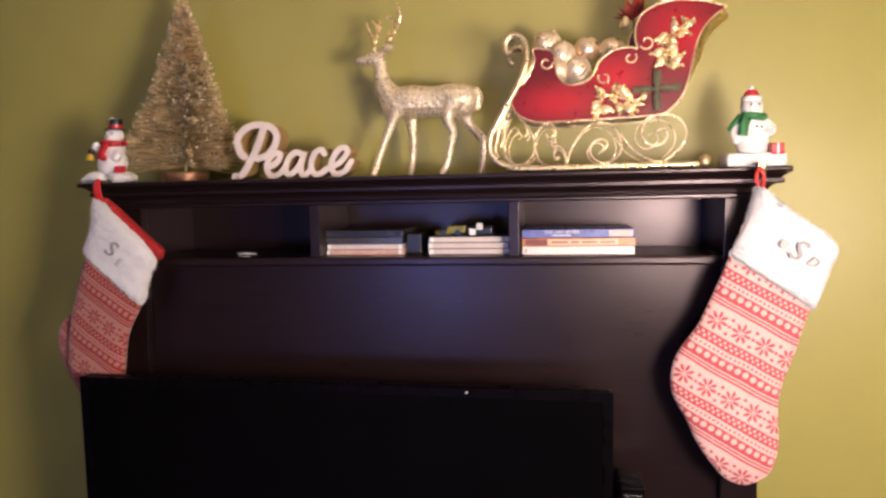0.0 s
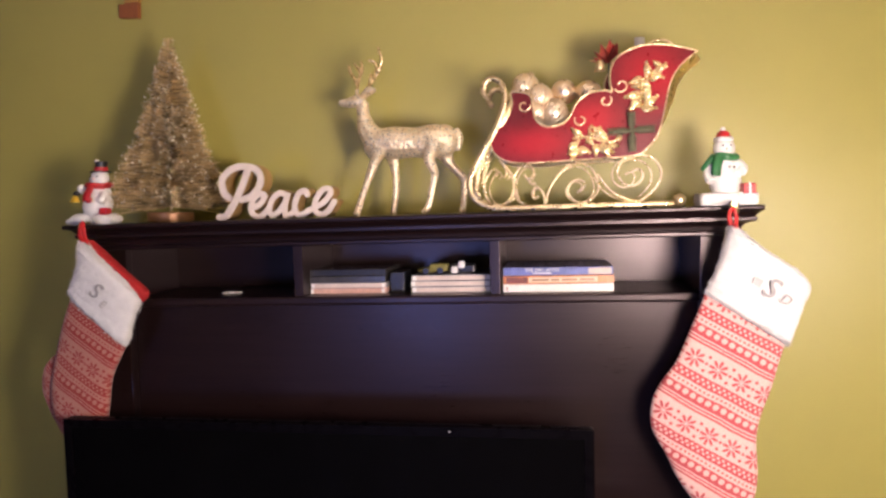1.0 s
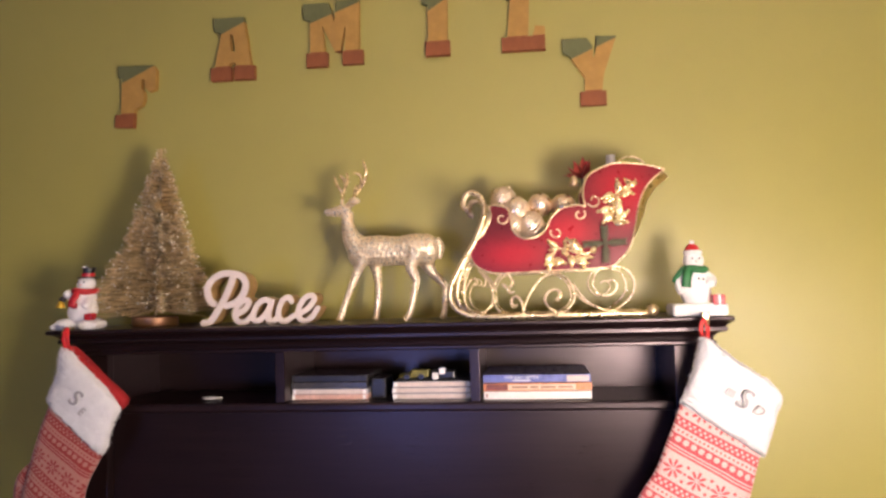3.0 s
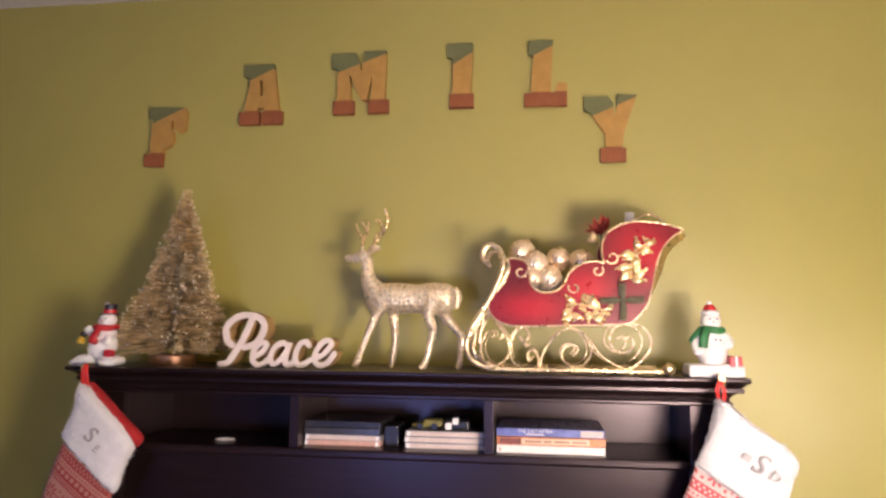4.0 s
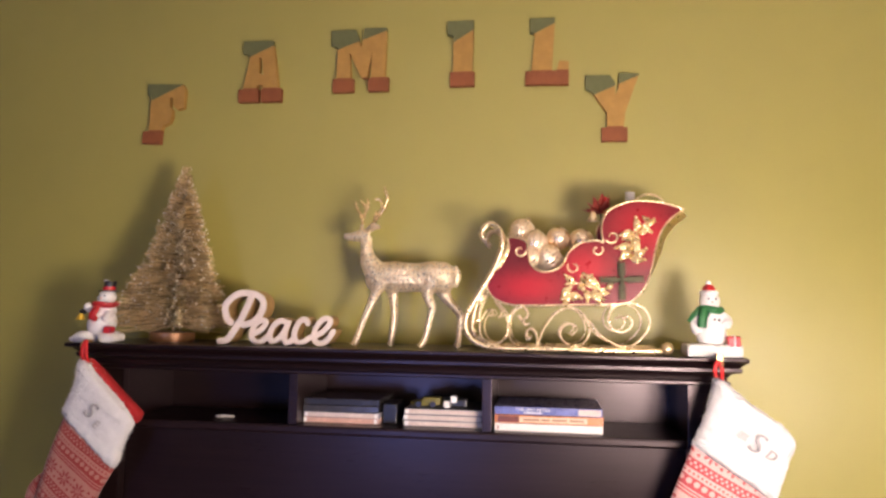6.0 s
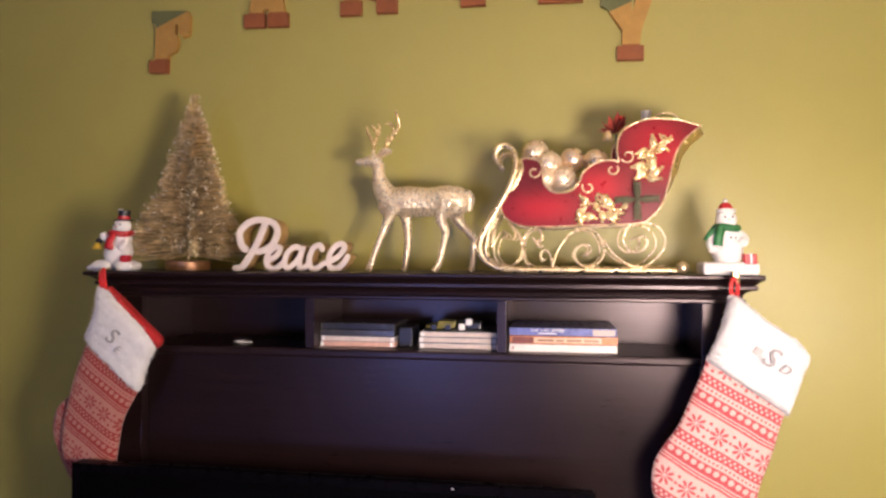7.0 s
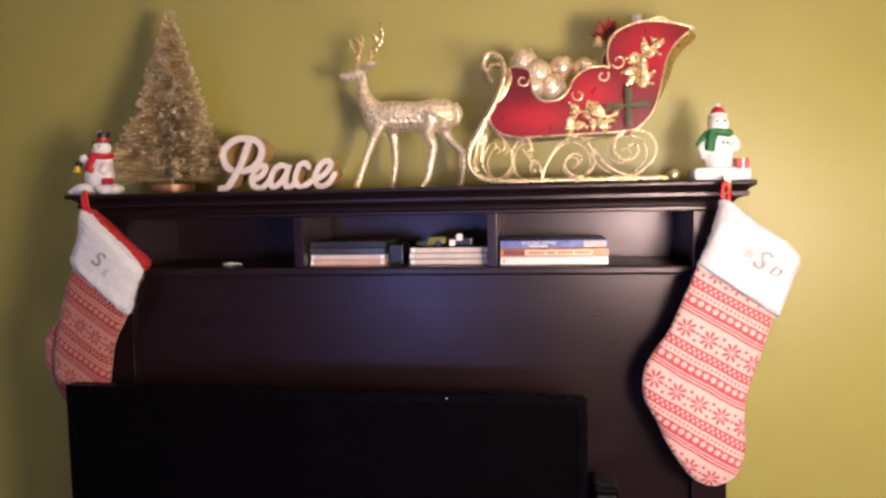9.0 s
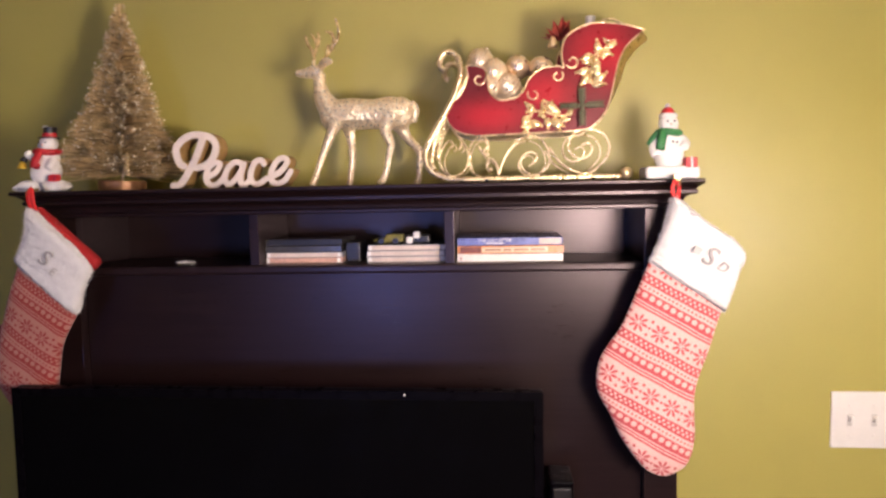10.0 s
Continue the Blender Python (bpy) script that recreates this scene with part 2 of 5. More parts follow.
M_BROWNSP = plain("brown_printed_block", (0.20, 0.05, 0.03), 0.35, 0.0, 0.3, 120.0, 300.0)
M_WHITEINK = plain("white_ink", (0.85, 0.82, 0.80), 0.5, 0.0, 0.04)
M_BROWNINK = plain("brown_ink", (0.34, 0.17, 0.10), 0.5, 0.0, 0.1)
M_OLIVE = plain("olive_plastic", (0.20, 0.17, 0.035), 0.5, 0.0, 0.4, 90.0, 300.0)
M_BRASS = plain("lamp_brass", (0.55, 0.40, 0.18), 0.3, 0.9, 0.1)


def glow(name, colour, strength):
    n = Nodes(name)
    n.set(Base_Color=(0.8, 0.8, 0.8), Emission_Color=colour, Emission_Strength=strength)
    return n.mat


M_GLOBE = glow("lit_frosted_globe", LAMP_COLOUR, LAMP_GLOW)
M_BULB = plain("frosted_plastic", (0.62, 0.58, 0.52), 0.3, 0.0, 0.1, 60.0, 300.0, 0.05)


# ---- building helpers ----
def thing(name, at, label, category, group=""):
    ob = new(name)
    ob.empty_display_size = 0.05
    ob.matrix_basis = at if isinstance(at, Matrix) else pose(*at)
    return tagged(ob, label, category, group)


def part(name, bm, material, parent, label="", smooth=False, kind=""):
    me = bpy.data.meshes.new(name)
    bmesh.ops.recalc_face_normals(bm, faces=bm.faces[:])
    bm.to_mesh(me)
    bm.free()
    for m in material if isinstance(material, (list, tuple)) else [material]:
        me.materials.append(m)
    if smooth:
        me.shade_smooth()
    ob = new(name, me)
    ob.parent = parent
    return tagged(ob, label, kind=kind)


def structure(name, bm, material, label, category):
    ob = part(name, bm, material, None)
    return tagged(ob, label, category, kind="structure")


def box(x0, x1, y0, y1, z0, z1, bevel=0.0, bm=None):
    bm = bm or bmesh.new()
    m = Matrix.LocRotScale(((x0 + x1) / 2, (y0 + y1) / 2, (z0 + z1) / 2), None, (x1 - x0, y1 - y0, z1 - z0))
    made = bmesh.ops.create_cube(bm, size=1, matrix=m)
    if bevel:
        edges = {e for v in made["verts"] for e in v.link_edges}
        bmesh.ops.bevel(bm, geom=list(edges), offset=bevel, segments=2, profile=0.6, affect="EDGES")
    return bm


def ball(c, r, scale=(1, 1, 1), bm=None, seg=24, turn=(0, 0, 0)):
    bm = bm or bmesh.new()
    m = pose(*c, *turn) @ Matrix.Diagonal((r * scale[0], r * scale[1], r * scale[2], 1))
    bmesh.ops.create_uvsphere(bm, u_segments=seg, v_segments=max(6, seg * 2 // 3), radius=1, matrix=m)
    return bm


def spline(pts, n=8, closed=False):
    """Smooth line through points of any dimension."""
    p = [Vector(q) for q in pts]
    k = len(p)
    out = []
    for i in range(k if closed else k - 1):
        if closed:
            a, b, c, d = p[i - 1], p[i], p[(i + 1) % k], p[(i + 2) % k]
        else:
            a, b, c, d = p[max(i - 1, 0)], p[i], p[i + 1], p[min(i + 2, k - 1)]
        for j in range(n):
            t = j / n
            out.append(0.5 * (2 * b + (c - a) * t + (2 * a - 5 * b + 4 * c - d) * t * t + (3 * b - a - 3 * c + d) * t ** 3))
    return out if closed else out + [p[-1]]


def tube(pts, radius, bm=None, seg=8, closed=False, flat=1.0):
    """A round rod along points; radius: a number or one for each point; flat: the width across y against that in the plane."""
    bm = bm or bmesh.new()
    pts = [Vector(q) for q in pts]
    k = len(pts)
    radii = radius if isinstance(radius, (list, tuple)) else [radius] * k
    rings = []
    for i, q in enumerate(pts):
        a = pts[i - 1] if (closed or i) else q
        b = pts[(i + 1) % k] if (closed or i < k - 1) else q
        d = (b - a).normalized()
        side = Vector((0, 1, 0)) if abs(d.y) < 0.9 else Vector((1, 0, 0))
        u = d.cross(side).normalized()
        w = d.cross(u).normalized()
        rings.append([bm.verts.new(q + radii[i] * (math.cos(s) * u + flat * math.sin(s) * w)) for s in (2 * math.pi * j / seg for j in range(seg))])
    for i in range(k if closed else k - 1):
        a, b = rings[i], rings[(i + 1) % k]
        for j in range(seg):
            bm.faces.new((a[j], a[(j + 1) % seg], b[(j + 1) % seg], b[j]))
    if not closed:
        bm.faces.new(rings[0]), bm.faces.new(rings[-1][::-1])
    return bm


def plate(loops, y0, y1, bm=None):
    """A flat board cut out along closed lines of (x, z), from y0 to y1; further lines are holes."""
    bm = bm or bmesh.new()
    edges, fresh = [], []
    for loop in loops:
        vs = [bm.verts.new((x, y0, z)) for x, z in loop]
        fresh += vs
        edges += [bm.edges.new((vs[i - 1], vs[i])) for i in range(len(vs))]
    faces = [f for f in bmesh.ops.triangle_fill(bm, use_beauty=True, edges=edges)["geom"] if isinstance(f, bmesh.types.BMFace)]
    ext = bmesh.ops.extrude_face_region(bm, geom=faces)
    bmesh.ops.translate(bm, verts=[v for v in ext["geom"] if isinstance(v, bmesh.types.BMVert)], vec=(0, y1 - y0, 0))
    return bm


def lathe(profile, bm=None, seg=32, at=(0, 0, 0)):
    """A turned form: profile of (radius, z)."""
    bm = bm or bmesh.new()
    rings = [[bm.verts.new((at[0] + r * math.cos(a), at[1] + r * math.sin(a), at[2] + z)) for a in (2 * math.pi * j / seg for j in range(seg))] for r, z in profile]
    for a, b in zip(rings, rings[1:]):
        for j in range(seg):
            bm.faces.new((a[j], a[(j + 1) % seg], b[(j + 1) % seg], b[j]))
    bm.faces.new(rings[0][::-1]), bm.faces.new(rings[-1])
    return bm


def remeshed(bm, voxel, rounds):
    """The union of overlapping forms as one smooth skin."""
    me = bpy.data.meshes.new("form")
    bm.to_mesh(me)
    bm.free()
    ob = new("form", me)
    mod = ob.modifiers.new("skin", "REMESH")
    mod.mode, mod.voxel_size = "VOXEL", voxel
    sm = ob.modifiers.new("soft", "SMOOTH")
    sm.iterations, sm.factor = rounds, 0.5
    done = bpy.data.meshes.new_from_object(ob.evaluated_get(bpy.context.evaluated_depsgraph_get()))
    out = bmesh.new()
    out.from_mesh(done)
    bpy.data.objects.remove(ob)
    return out


def lettering(text, size, matrix, extrude=0.0006, shear=0.0):
    """Words in the built-in font as a mesh, standing in the xz plane and facing -y."""
    cu = bpy.data.curves.new("words", "FONT")
    cu.body, cu.size, cu.extrude, cu.shear, cu.align_x, cu.align_y = text, size, extrude, shear, "CENTER", "CENTER"
    cu.resolution_u = 3
    ob = new("words", cu)
    me = bpy.data.meshes.new_from_object(ob.evaluated_get(bpy.context.evaluated_depsgraph_get()))
    bpy.data.objects.remove(ob)
    bm = bmesh.new()
    bm.from_mesh(me)
    bm.transform(matrix @ pose(0, 0, 0, 90))
    return bm


# ---- the room ----
WALL_Y, CEIL = 0.24, 2.42
X0, X1, Y0 = -3.6, 3.2, -4.2
structure("floor", box(X0 - 0.1, X1 + 0.1, Y0 - 0.1, WALL_Y + 0.1, -0.1, 0.0), M_FLOOR, "dark brown carpeted living room floor", "floor")
structure("ceiling", box(X0 - 0.1, X1 + 0.1, Y0 - 0.1, WALL_Y + 0.1, CEIL, CEIL + 0.1), M_CEIL, "off-white painted ceiling", "ceiling")
structure("wall_north", box(X0 - 0.1, X1 + 0.1, WALL_Y, WALL_Y + 0.1, 0.0, CEIL), M_WALL, "olive green painted wall behind the hutch", "wall")
structure("wall_west", box(X0 - 0.1, X0, Y0, WALL_Y, 0.0, CEIL), M_WALL, "olive green painted side wall", "wall")
structure("wall_east", box(X1, X1 + 0.1, Y0, WALL_Y, 0.0, CEIL), M_WALL, "olive green painted side wall", "wall")
WX0, WX1, WZ0, WZ1 = -0.88, -0.36, 0.66, 1.38
bm = box(X0 - 0.1, WX0, Y0 - 0.1, Y0, 0.0, CEIL)
box(WX1, X1 + 0.1, Y0 - 0.1, Y0, 0.0, CEIL, bm=bm)
box(WX0, WX1, Y0 - 0.1, Y0, 0.0, WZ0, bm=bm)
box(WX0, WX1, Y0 - 0.1, Y0, WZ1, CEIL, bm=bm)
structure("wall_south", bm, M_WALL, "olive green painted wall with a window", "wall")
win = tagged(thing("window_1", (0, 0, 0), "white framed window with blue dusk outside", "window"), kind="structure")
for name, b in (("jamb", (WX0, WX0 + 0.05)), ("jamb", (WX1 - 0.05, WX1)), ("mullion", ((WX0 + WX1) / 2 - 0.02, (WX0 + WX1) / 2 + 0.02))):
    part(name, box(*b, Y0 - 0.08, Y0 - 0.02, WZ0, WZ1, 0.004), M_PLATE, win)
part("sill", box(WX0 + 0.05, WX1 - 0.05, Y0 - 0.08, Y0 + 0.03, WZ0, WZ0 + 0.04, 0.004), M_PLATE, win)
part("head", box(WX0 + 0.05, WX1 - 0.05, Y0 - 0.08, Y0 - 0.02, WZ1 - 0.05, WZ1, 0.004), M_PLATE, win)
dusk = bpy.data.lights.new("window_dusk", "AREA")
dusk.shape, dusk.size, dusk.size_y, dusk.energy, dusk.color = "RECTANGLE", WX1 - WX0 - 0.1, WZ1 - WZ0 - 0.1, WINDOW_POWER, (0.26, 0.36, 1.0)
dusk_ob = new("window_dusk", dusk)
dusk_ob.matrix_basis = pose((WX0 + WX1) / 2, Y0 - 0.09, (WZ0 + WZ1) / 2, 90, 0, 0)

# ---- the floor lamp that lights the wall ----
lamp = thing("floor_lamp", (LAMP[0], LAMP[1], 0), "lit brass floor lamp with two frosted globes on arms", "lamp")
part("base", lathe([(0.13, 0.0), (0.135, 0.01), (0.12, 0.02), (0.03, 0.03), (0.012, 0.05)]), M_BRASS, lamp, smooth=True)
part("pole", lathe([(0.011, 0.05), (0.011, 1.20)]), M_BRASS, lamp, smooth=True)
for gx, gy, gz, r, capped in GLOBES:
    x, y, low = gx - LAMP[0], gy - LAMP[1], gz - r
    part("arm", tube(spline([(0, 0, 1.17), (x * 0.3, y * 0.3, 1.20), (x * 0.85, y * 0.85, low - 0.10), (x, y, low - 0.02)], 8), 0.008, seg=10), M_BRASS, lamp, smooth=True)
    part("collar", lathe([(0.010, low - 0.02), (0.035, low - 0.008), (0.040, low + 0.008)], at=(x, y, 0)), M_BRASS, lamp, smooth=True)
    globe = part("globe", ball((x, y, gz), r, seg=32), M_GLOBE, lamp, "glowing frosted glass globe", smooth=True)
    # unseen disc, added to hold this globe's light off the upper wall
    if capped:
        part("cap", lathe([(0.340, gz + r + 0.005), (0.336, gz + r + 0.013), (0.06, gz + r + 0.04), (0.010, gz + r + 0.047)], at=(x, y, 0)), M_BLACK, globe, "unseen flat dark metal cap over the globe, added to shade the upper wall", smooth=True)

# ---- the hutch on its console ----
HX0, HX1, FACE, TOP = -0.545, 0.581, 0.040, 1.600
OX0, OX1, OZ0, OZ1 = -0.488, 0.524, 1.461, 1.552
hutch = thing("hutch", (0, 0, 0.70), "dark espresso wood hutch with three open cubbies", "hutch")
PROFILE = [(0.0, 1.5525), (0.007, 1.5525), (0.0095, 1.5545), (0.0095, 1.5580), (0.007, 1.5600), (0.005, 1.5610), (0.006, 1.5660), (0.010, 1.5710), (0.016, 1.5738),
           (0.0215, 1.5745), (0.0245, 1.5765), (0.0245, 1.5815), (0.0215, 1.5830), (0.024, 1.5860), (0.029, 1.5900), (0.0345, 1.5925)]


def moulding(profile, x0, x1, face, back):
    """A moulding that runs along the front and returns along both ends to the wall."""
    bm = bmesh.new()
    rows = [[bm.verts.new(v) for v in ((x0 - o, back, z), (x0 - o, face - o, z), (x1 + o, face - o, z), (x1 + o, back, z))] for o, z in profile]
    for a, b in zip(rows, rows[1:]):
        for j in range(3):
            bm.faces.new((a[j], a[j + 1], b[j + 1], b[j]))
    return bm


def at_z(bm, z=-0.70):
    bmesh.ops.translate(bm, verts=bm.verts[:], vec=(0, 0, z))
    return bm


part("crown_molding", at_z(moulding(PROFILE, HX0, HX1, FACE, WALL_Y - 0.002)), M_WOOD, hutch, "stepped crown molding")
part("top_board", at_z(box(HX0 - 0.039, HX1 + 0.032, 0.0, WALL_Y - 0.002, 1.5925, TOP, 0.0025)), M_WOOD, hutch)
part("top_rail", at_z(box(HX0, HX1, FACE + 0.003, FACE + 0.02, OZ1, 1.5925)), M_WOOD, hutch)
for a, b in ((HX0, OX0), (OX1, HX1)):
    part("stile", at_z(box(a, b, FACE, FACE + 0.02, 0.70, OZ1, 0.0015)), M_WOOD, hutch)
for a, b in ((HX0 + 0.002, OX0 - 0.001), (OX1 + 0.001, HX1 - 0.002)):
    part("side_panel", at_z(box(a, b, FACE + 0.02, 0.222, 0.70, 1.59)), M_WOOD, hutch)
for x in (-0.168, 0.182):
    part("divider", at_z(box(x, x + 0.017, FACE + 0.006, 0.221, OZ0, OZ1 + 0.02, 0.001)), M_WOOD, hutch)
part("shelf_board", at_z(box(OX0, OX1, FACE + 0.001, 0.221, OZ0 - 0.016, OZ0, 0.0045)), M_WOOD, hutch)
part("cubby_ceiling", at_z(box(OX0, OX1, FACE + 0.02, 0.221, OZ1 + 0.02, OZ1 + 0.03)), M_WOOD, hutch)
part("back_panel", at_z(box(HX0 + 0.002, HX1 - 0.002, 0.222, 0.232, 0.70, 1.59)), M_WOOD, hutch)
part("lower_panel", at_z(box(OX0, OX1, FACE + 0.022, FACE + 0.036, 0.70, OZ0 - 0.016)), M_WOOD, hutch, "plain dark lower panel")

console = thing("media_console", (0, 0, 0), "dark espresso wood media console under the hutch", "console")
part("top", box(-0.60, 0.64, -0.26, 0.235, 0.665, 0.70, 0.003), M_WOOD, console)
part("body", box(-0.57, 0.61, -0.23, 0.232, 0.06, 0.665, 0.002), M_WOOD, console)
part("plinth", box(-0.55, 0.59, -0.20, 0.23, 0.0, 0.06), M_WOOD, console)

# ---- television and speaker ----
TX0, TX1, TY, TZ0, TZ1 = -0.540, 0.345, -0.075, 0.775, 1.269
tv = thing("television", ((TX0 + TX1) / 2, TY, 0.70), "black flat screen television, switched off", "television")
hw = (TX1 - TX0) / 2
z0, z1 = TZ0 - 0.70, TZ1 - 0.70
bm = bmesh.new()
box(-hw, hw, 0.0, 0.020, z0, z1, 0.005, bm)
box(-hw * 0.75, hw * 0.75, 0.020, 0.060, z0 + 0.03, z1 - 0.16, 0.006, bm)
part("housing", bm, M_TVFRAME, tv)
part("bezel", plate([[(-hw, z0), (hw, z0), (hw, z1), (-hw, z1)], [(-hw + 0.014, z0 + 0.02), (hw - 0.014, z0 + 0.02), (hw - 0.014, z1 - 0.014), (-hw + 0.014, z1 - 0.014)]], -0.006, -0.0005), M_TVFRAME, tv)
part("screen", box(-hw + 0.013, hw - 0.013, -0.003, -0.0005, z0 + 0.019, z1 - 0.013), M_SCREEN, tv, "dark glossy screen")
part("sensor", ball((0.222, -0.0065, z1 - 0.006), 0.0016, seg=10), M_WHITEINK, tv, "tiny white dot on the bezel")
for x in (-hw * 0.7, hw * 0.7):
    bm = box(x - 0.012, x + 0.012, 0.005, 0.04, 0.012, z0 + 0.004, 0.003)
    box(x - 0.02, x + 0.02, -0.09, 0.12, 0.0, 0.012, 0.003, bm)
    part("foot", bm, M_TVFRAME, tv)
sp = thing("speaker", (0.384, -0.06, 0.70), "small black box speaker beside the television", "speaker")
part("cabinet", box(-0.026, 0.012, 0.01, 0.08, 0.0, 0.412, 0.004), M_TVFRAME, sp)
part("grille", box(-0.022, 0.008, 0.004, 0.0098, 0.01, 0.402, 0.002), M_BLACK, sp)

# ---- light switch ----
sw = thing("light_switch", (0.988, WALL_Y, 1.127), "white double toggle light switch on the wall", "switch")
part("cover_plate", box(-0.058, 0.058, -0.006, 0.0, -0.057, 0.057, 0.003), M_PLATE, sw)
for x in (-0.023, 0.023):
    part("toggle_slot", box(x - 0.005, x + 0.005, -0.0070, -0.0062, -0.012, 0.012, 0.0004), M_BULB, sw)
    bm = box(x - 0.004, x + 0.004, -0.019, -0.0064, -0.002, 0.009, 0.0015)
    part("toggle", bm, M_PLATE, sw)
    for z in (-0.030, 0.030):
        part("screw", ball((x, -0.0062, z), 0.0028, (1, 0.4, 1), seg=12), M_PLATE, sw, smooth=True)

# ---- wooden letters on the wall ----
LETTERS = {
    "F": (-0.597, 2.024, [[(0.000, 0.001), (0.043, -0.001), (0.044, 0.028), (0.046, 0.039), (0.063, 0.047), (0.068, 0.060), (0.067, 0.076), (0.061, 0.084), (0.061, 0.104), (0.068, 0.104), (0.069, 0.085), (0.079, 0.076), (0.094, 0.080), (0.096, 0.122), (0.090, 0.133), (0.007, 0.136), (0.007, 0.110), (0.016, 0.107), (0.014, 0.028), (0.001, 0.028)]]),
    "A": (-0.377, 2.114, [[(0.000, 0.000), (0.046, 0.000), (0.046, 0.028), (0.041, 0.028), (0.043, 0.037), (0.055, 0.037), (0.056, 0.028), (0.052, 0.028), (0.052, 0.000), (0.098, 0.000), (0.098, 0.029), (0.091, 0.029), (0.075, 0.136), (0.007, 0.136), (0.007, 0.109), (0.024, 0.102), (0.010, 0.028), (0.000, 0.028)],
                           [(0.046, 0.064), (0.056, 0.060), (0.051, 0.097), (0.044, 0.100)]]),
    "M": (-0.164, 2.131, [[(0.000, 0.000), (0.046, 0.000), (0.046, 0.029), (0.040, 0.029), (0.035, 0.087), (0.061, 0.031), (0.074, 0.029), (0.085, 0.087), (0.083, 0.029), (0.078, 0.029), (0.078, 0.001), (0.122, 0.001), (0.122, 0.030), (0.114, 0.030), (0.115, 0.139), (0.067, 0.139), (0.060, 0.095), (0.053, 0.124), (0.048, 0.136), (-0.006, 0.136), (-0.006, 0.104), (0.008, 0.099), (0.008, 0.029), (0.000, 0.029)]]),
    "I": (0.090, 2.138, [[(0.000, 0.000), (0.051, 0.000), (0.051, 0.030), (0.046, 0.030), (0.048, 0.141), (-0.007, 0.141), (-0.007, 0.112), (0.006, 0.108), (0.006, 0.030), (0.000, 0.030)]]),
    "L": (0.247, 2.136, [[(0.000, 0.001), (0.088, 0.000), (0.088, 0.048), (0.069, 0.050), (0.063, 0.029), (0.054, 0.029), (0.060, 0.142), (0.009, 0.142), (0.009, 0.112), (0.019, 0.108), (0.012, 0.029), (0.000, 0.029)]]),
    "Y": (0.372, 2.016, [[(0.029, 0.000), (0.080, 0.000), (0.080, 0.028), (0.072, 0.028), (0.076, 0.060), (0.103, 0.138), (0.064, 0.140), (0.062, 0.108), (0.056, 0.095), (0.056, 0.121), (0.045, 0.137), (-0.003, 0.137), (-0.003, 0.109), (0.010, 0.102), (0.039, 0.058), (0.039, 0.028), (0.029, 0.028)]]),
}


def piece_of(loops, low, high):
    """The part of a cut-out board between two sloping lines (height at x = 0, slope)."""
    bm = plate(loops, -0.013, -0.001)
    for (h, s), up in ((low, False), (high, True)):
        geom = bm.verts[:] + bm.edges[:] + bm.faces[:]
        n = Vector((-s, 0, 1)).normalized()
        bmesh.ops.bisect_plane(bm, geom=geom, plane_co=(0, 0, h), plane_no=n, clear_outer=up, clear_inner=not up)
        bmesh.ops.holes_fill(bm, edges=[e for e in bm.edges if e.is_boundary])
    return bm


def islands(bm):
    """One bmesh for each connected piece of bm."""
    left, out = set(bm.verts), []
    while left:
        todo, seen = [next(iter(left))], set()
        while todo:
            v = todo.pop()
            if v not in seen:
                seen.add(v)
                todo += [e.other_vert(v) for e in v.link_edges]
        left -= seen
        one = bmesh.new()
        new_of = {v: one.verts.new(v.co) for v in seen}
        for f in bm.faces:
            if f.verts[0] in seen:
                one.faces.new([new_of[v] for v in f.verts])
        out.append(one)
    bm.free()
    return sorted(out, key=lambda b: min(v.co.x for v in b.verts))


for name, (x, z, loops) in LETTERS.items():
    wide = max(p[0] for p in loops[0])
    top_a, slope = 0.090 if name != "L" else 0.100, 0.045 / max(wide, 0.07)
    ob = thing("wall_letter", (x, WALL_Y, z), "wooden letter " + name + " painted green, tan and brick red", "letter", "family letters")
    part("letter_body", piece_of(loops, (0.0305, 0.0), (top_a, slope)), M_TANWOOD, ob)
    part("letter_top", piece_of(loops, (top_a + 0.0002, slope), (0.2, 0.0)), M_GREENWOOD, ob, "sage green painted top")
    for foot in islands(piece_of(loops, (-0.01, 0.0), (0.0303, 0.0))):
        part("letter_foot", foot, M_BRICKRED, ob, "brick red painted foot")

# ---- stockings ----
def sock(rows, thick, y, n=5, ring=22, rough=0.0, seed=1):
    """A puffed cloth form through rows of (left, right) points in the xz plane."""
    rnd = random.Random(seed)
    fine = spline([Vector((a[0], a[1], b[0], b[1])) for a, b in rows], n)
    bm = bmesh.new()
    rings = []
    k = len(fine)
    for i, v in enumerate(fine):
        l, r = Vector((v[0], 0, v[1])), Vector((v[2], 0, v[3]))
        mid, half = (l + r) / 2, (r - l) / 2
        end = min(1.0, 0.35 + 3.2 * min(i, k - 1 - i) / k)
        ring_v = []
        for j in range(ring):
            a = 2 * math.pi * j / ring
            c, s = math.cos(a), math.sin(a)
            cx = math.copysign(abs(c) ** 0.75, c)
            sy = math.copysign(abs(s) ** 0.8, s)
            q = mid + half * cx + Vector((0, y + thick * end * sy, 0))
            if rough:
                q += Vector((rnd.gauss(0, rough), rnd.gauss(0, rough), rnd.gauss(0, rough)))
            else:
                q.y += 0.004 * noise.noise(q * 16)
            ring_v.append(bm.verts.new(q))
        rings.append(ring_v)
    for a, b in zip(rings, rings[1:]):
        for j in range(ring):
            bm.faces.new((a[j], a[(j + 1) % ring], b[(j + 1) % ring], b[j]))
    bm.faces.new(rings[0]), bm.faces.new(rings[-1][::-1])
    return bm


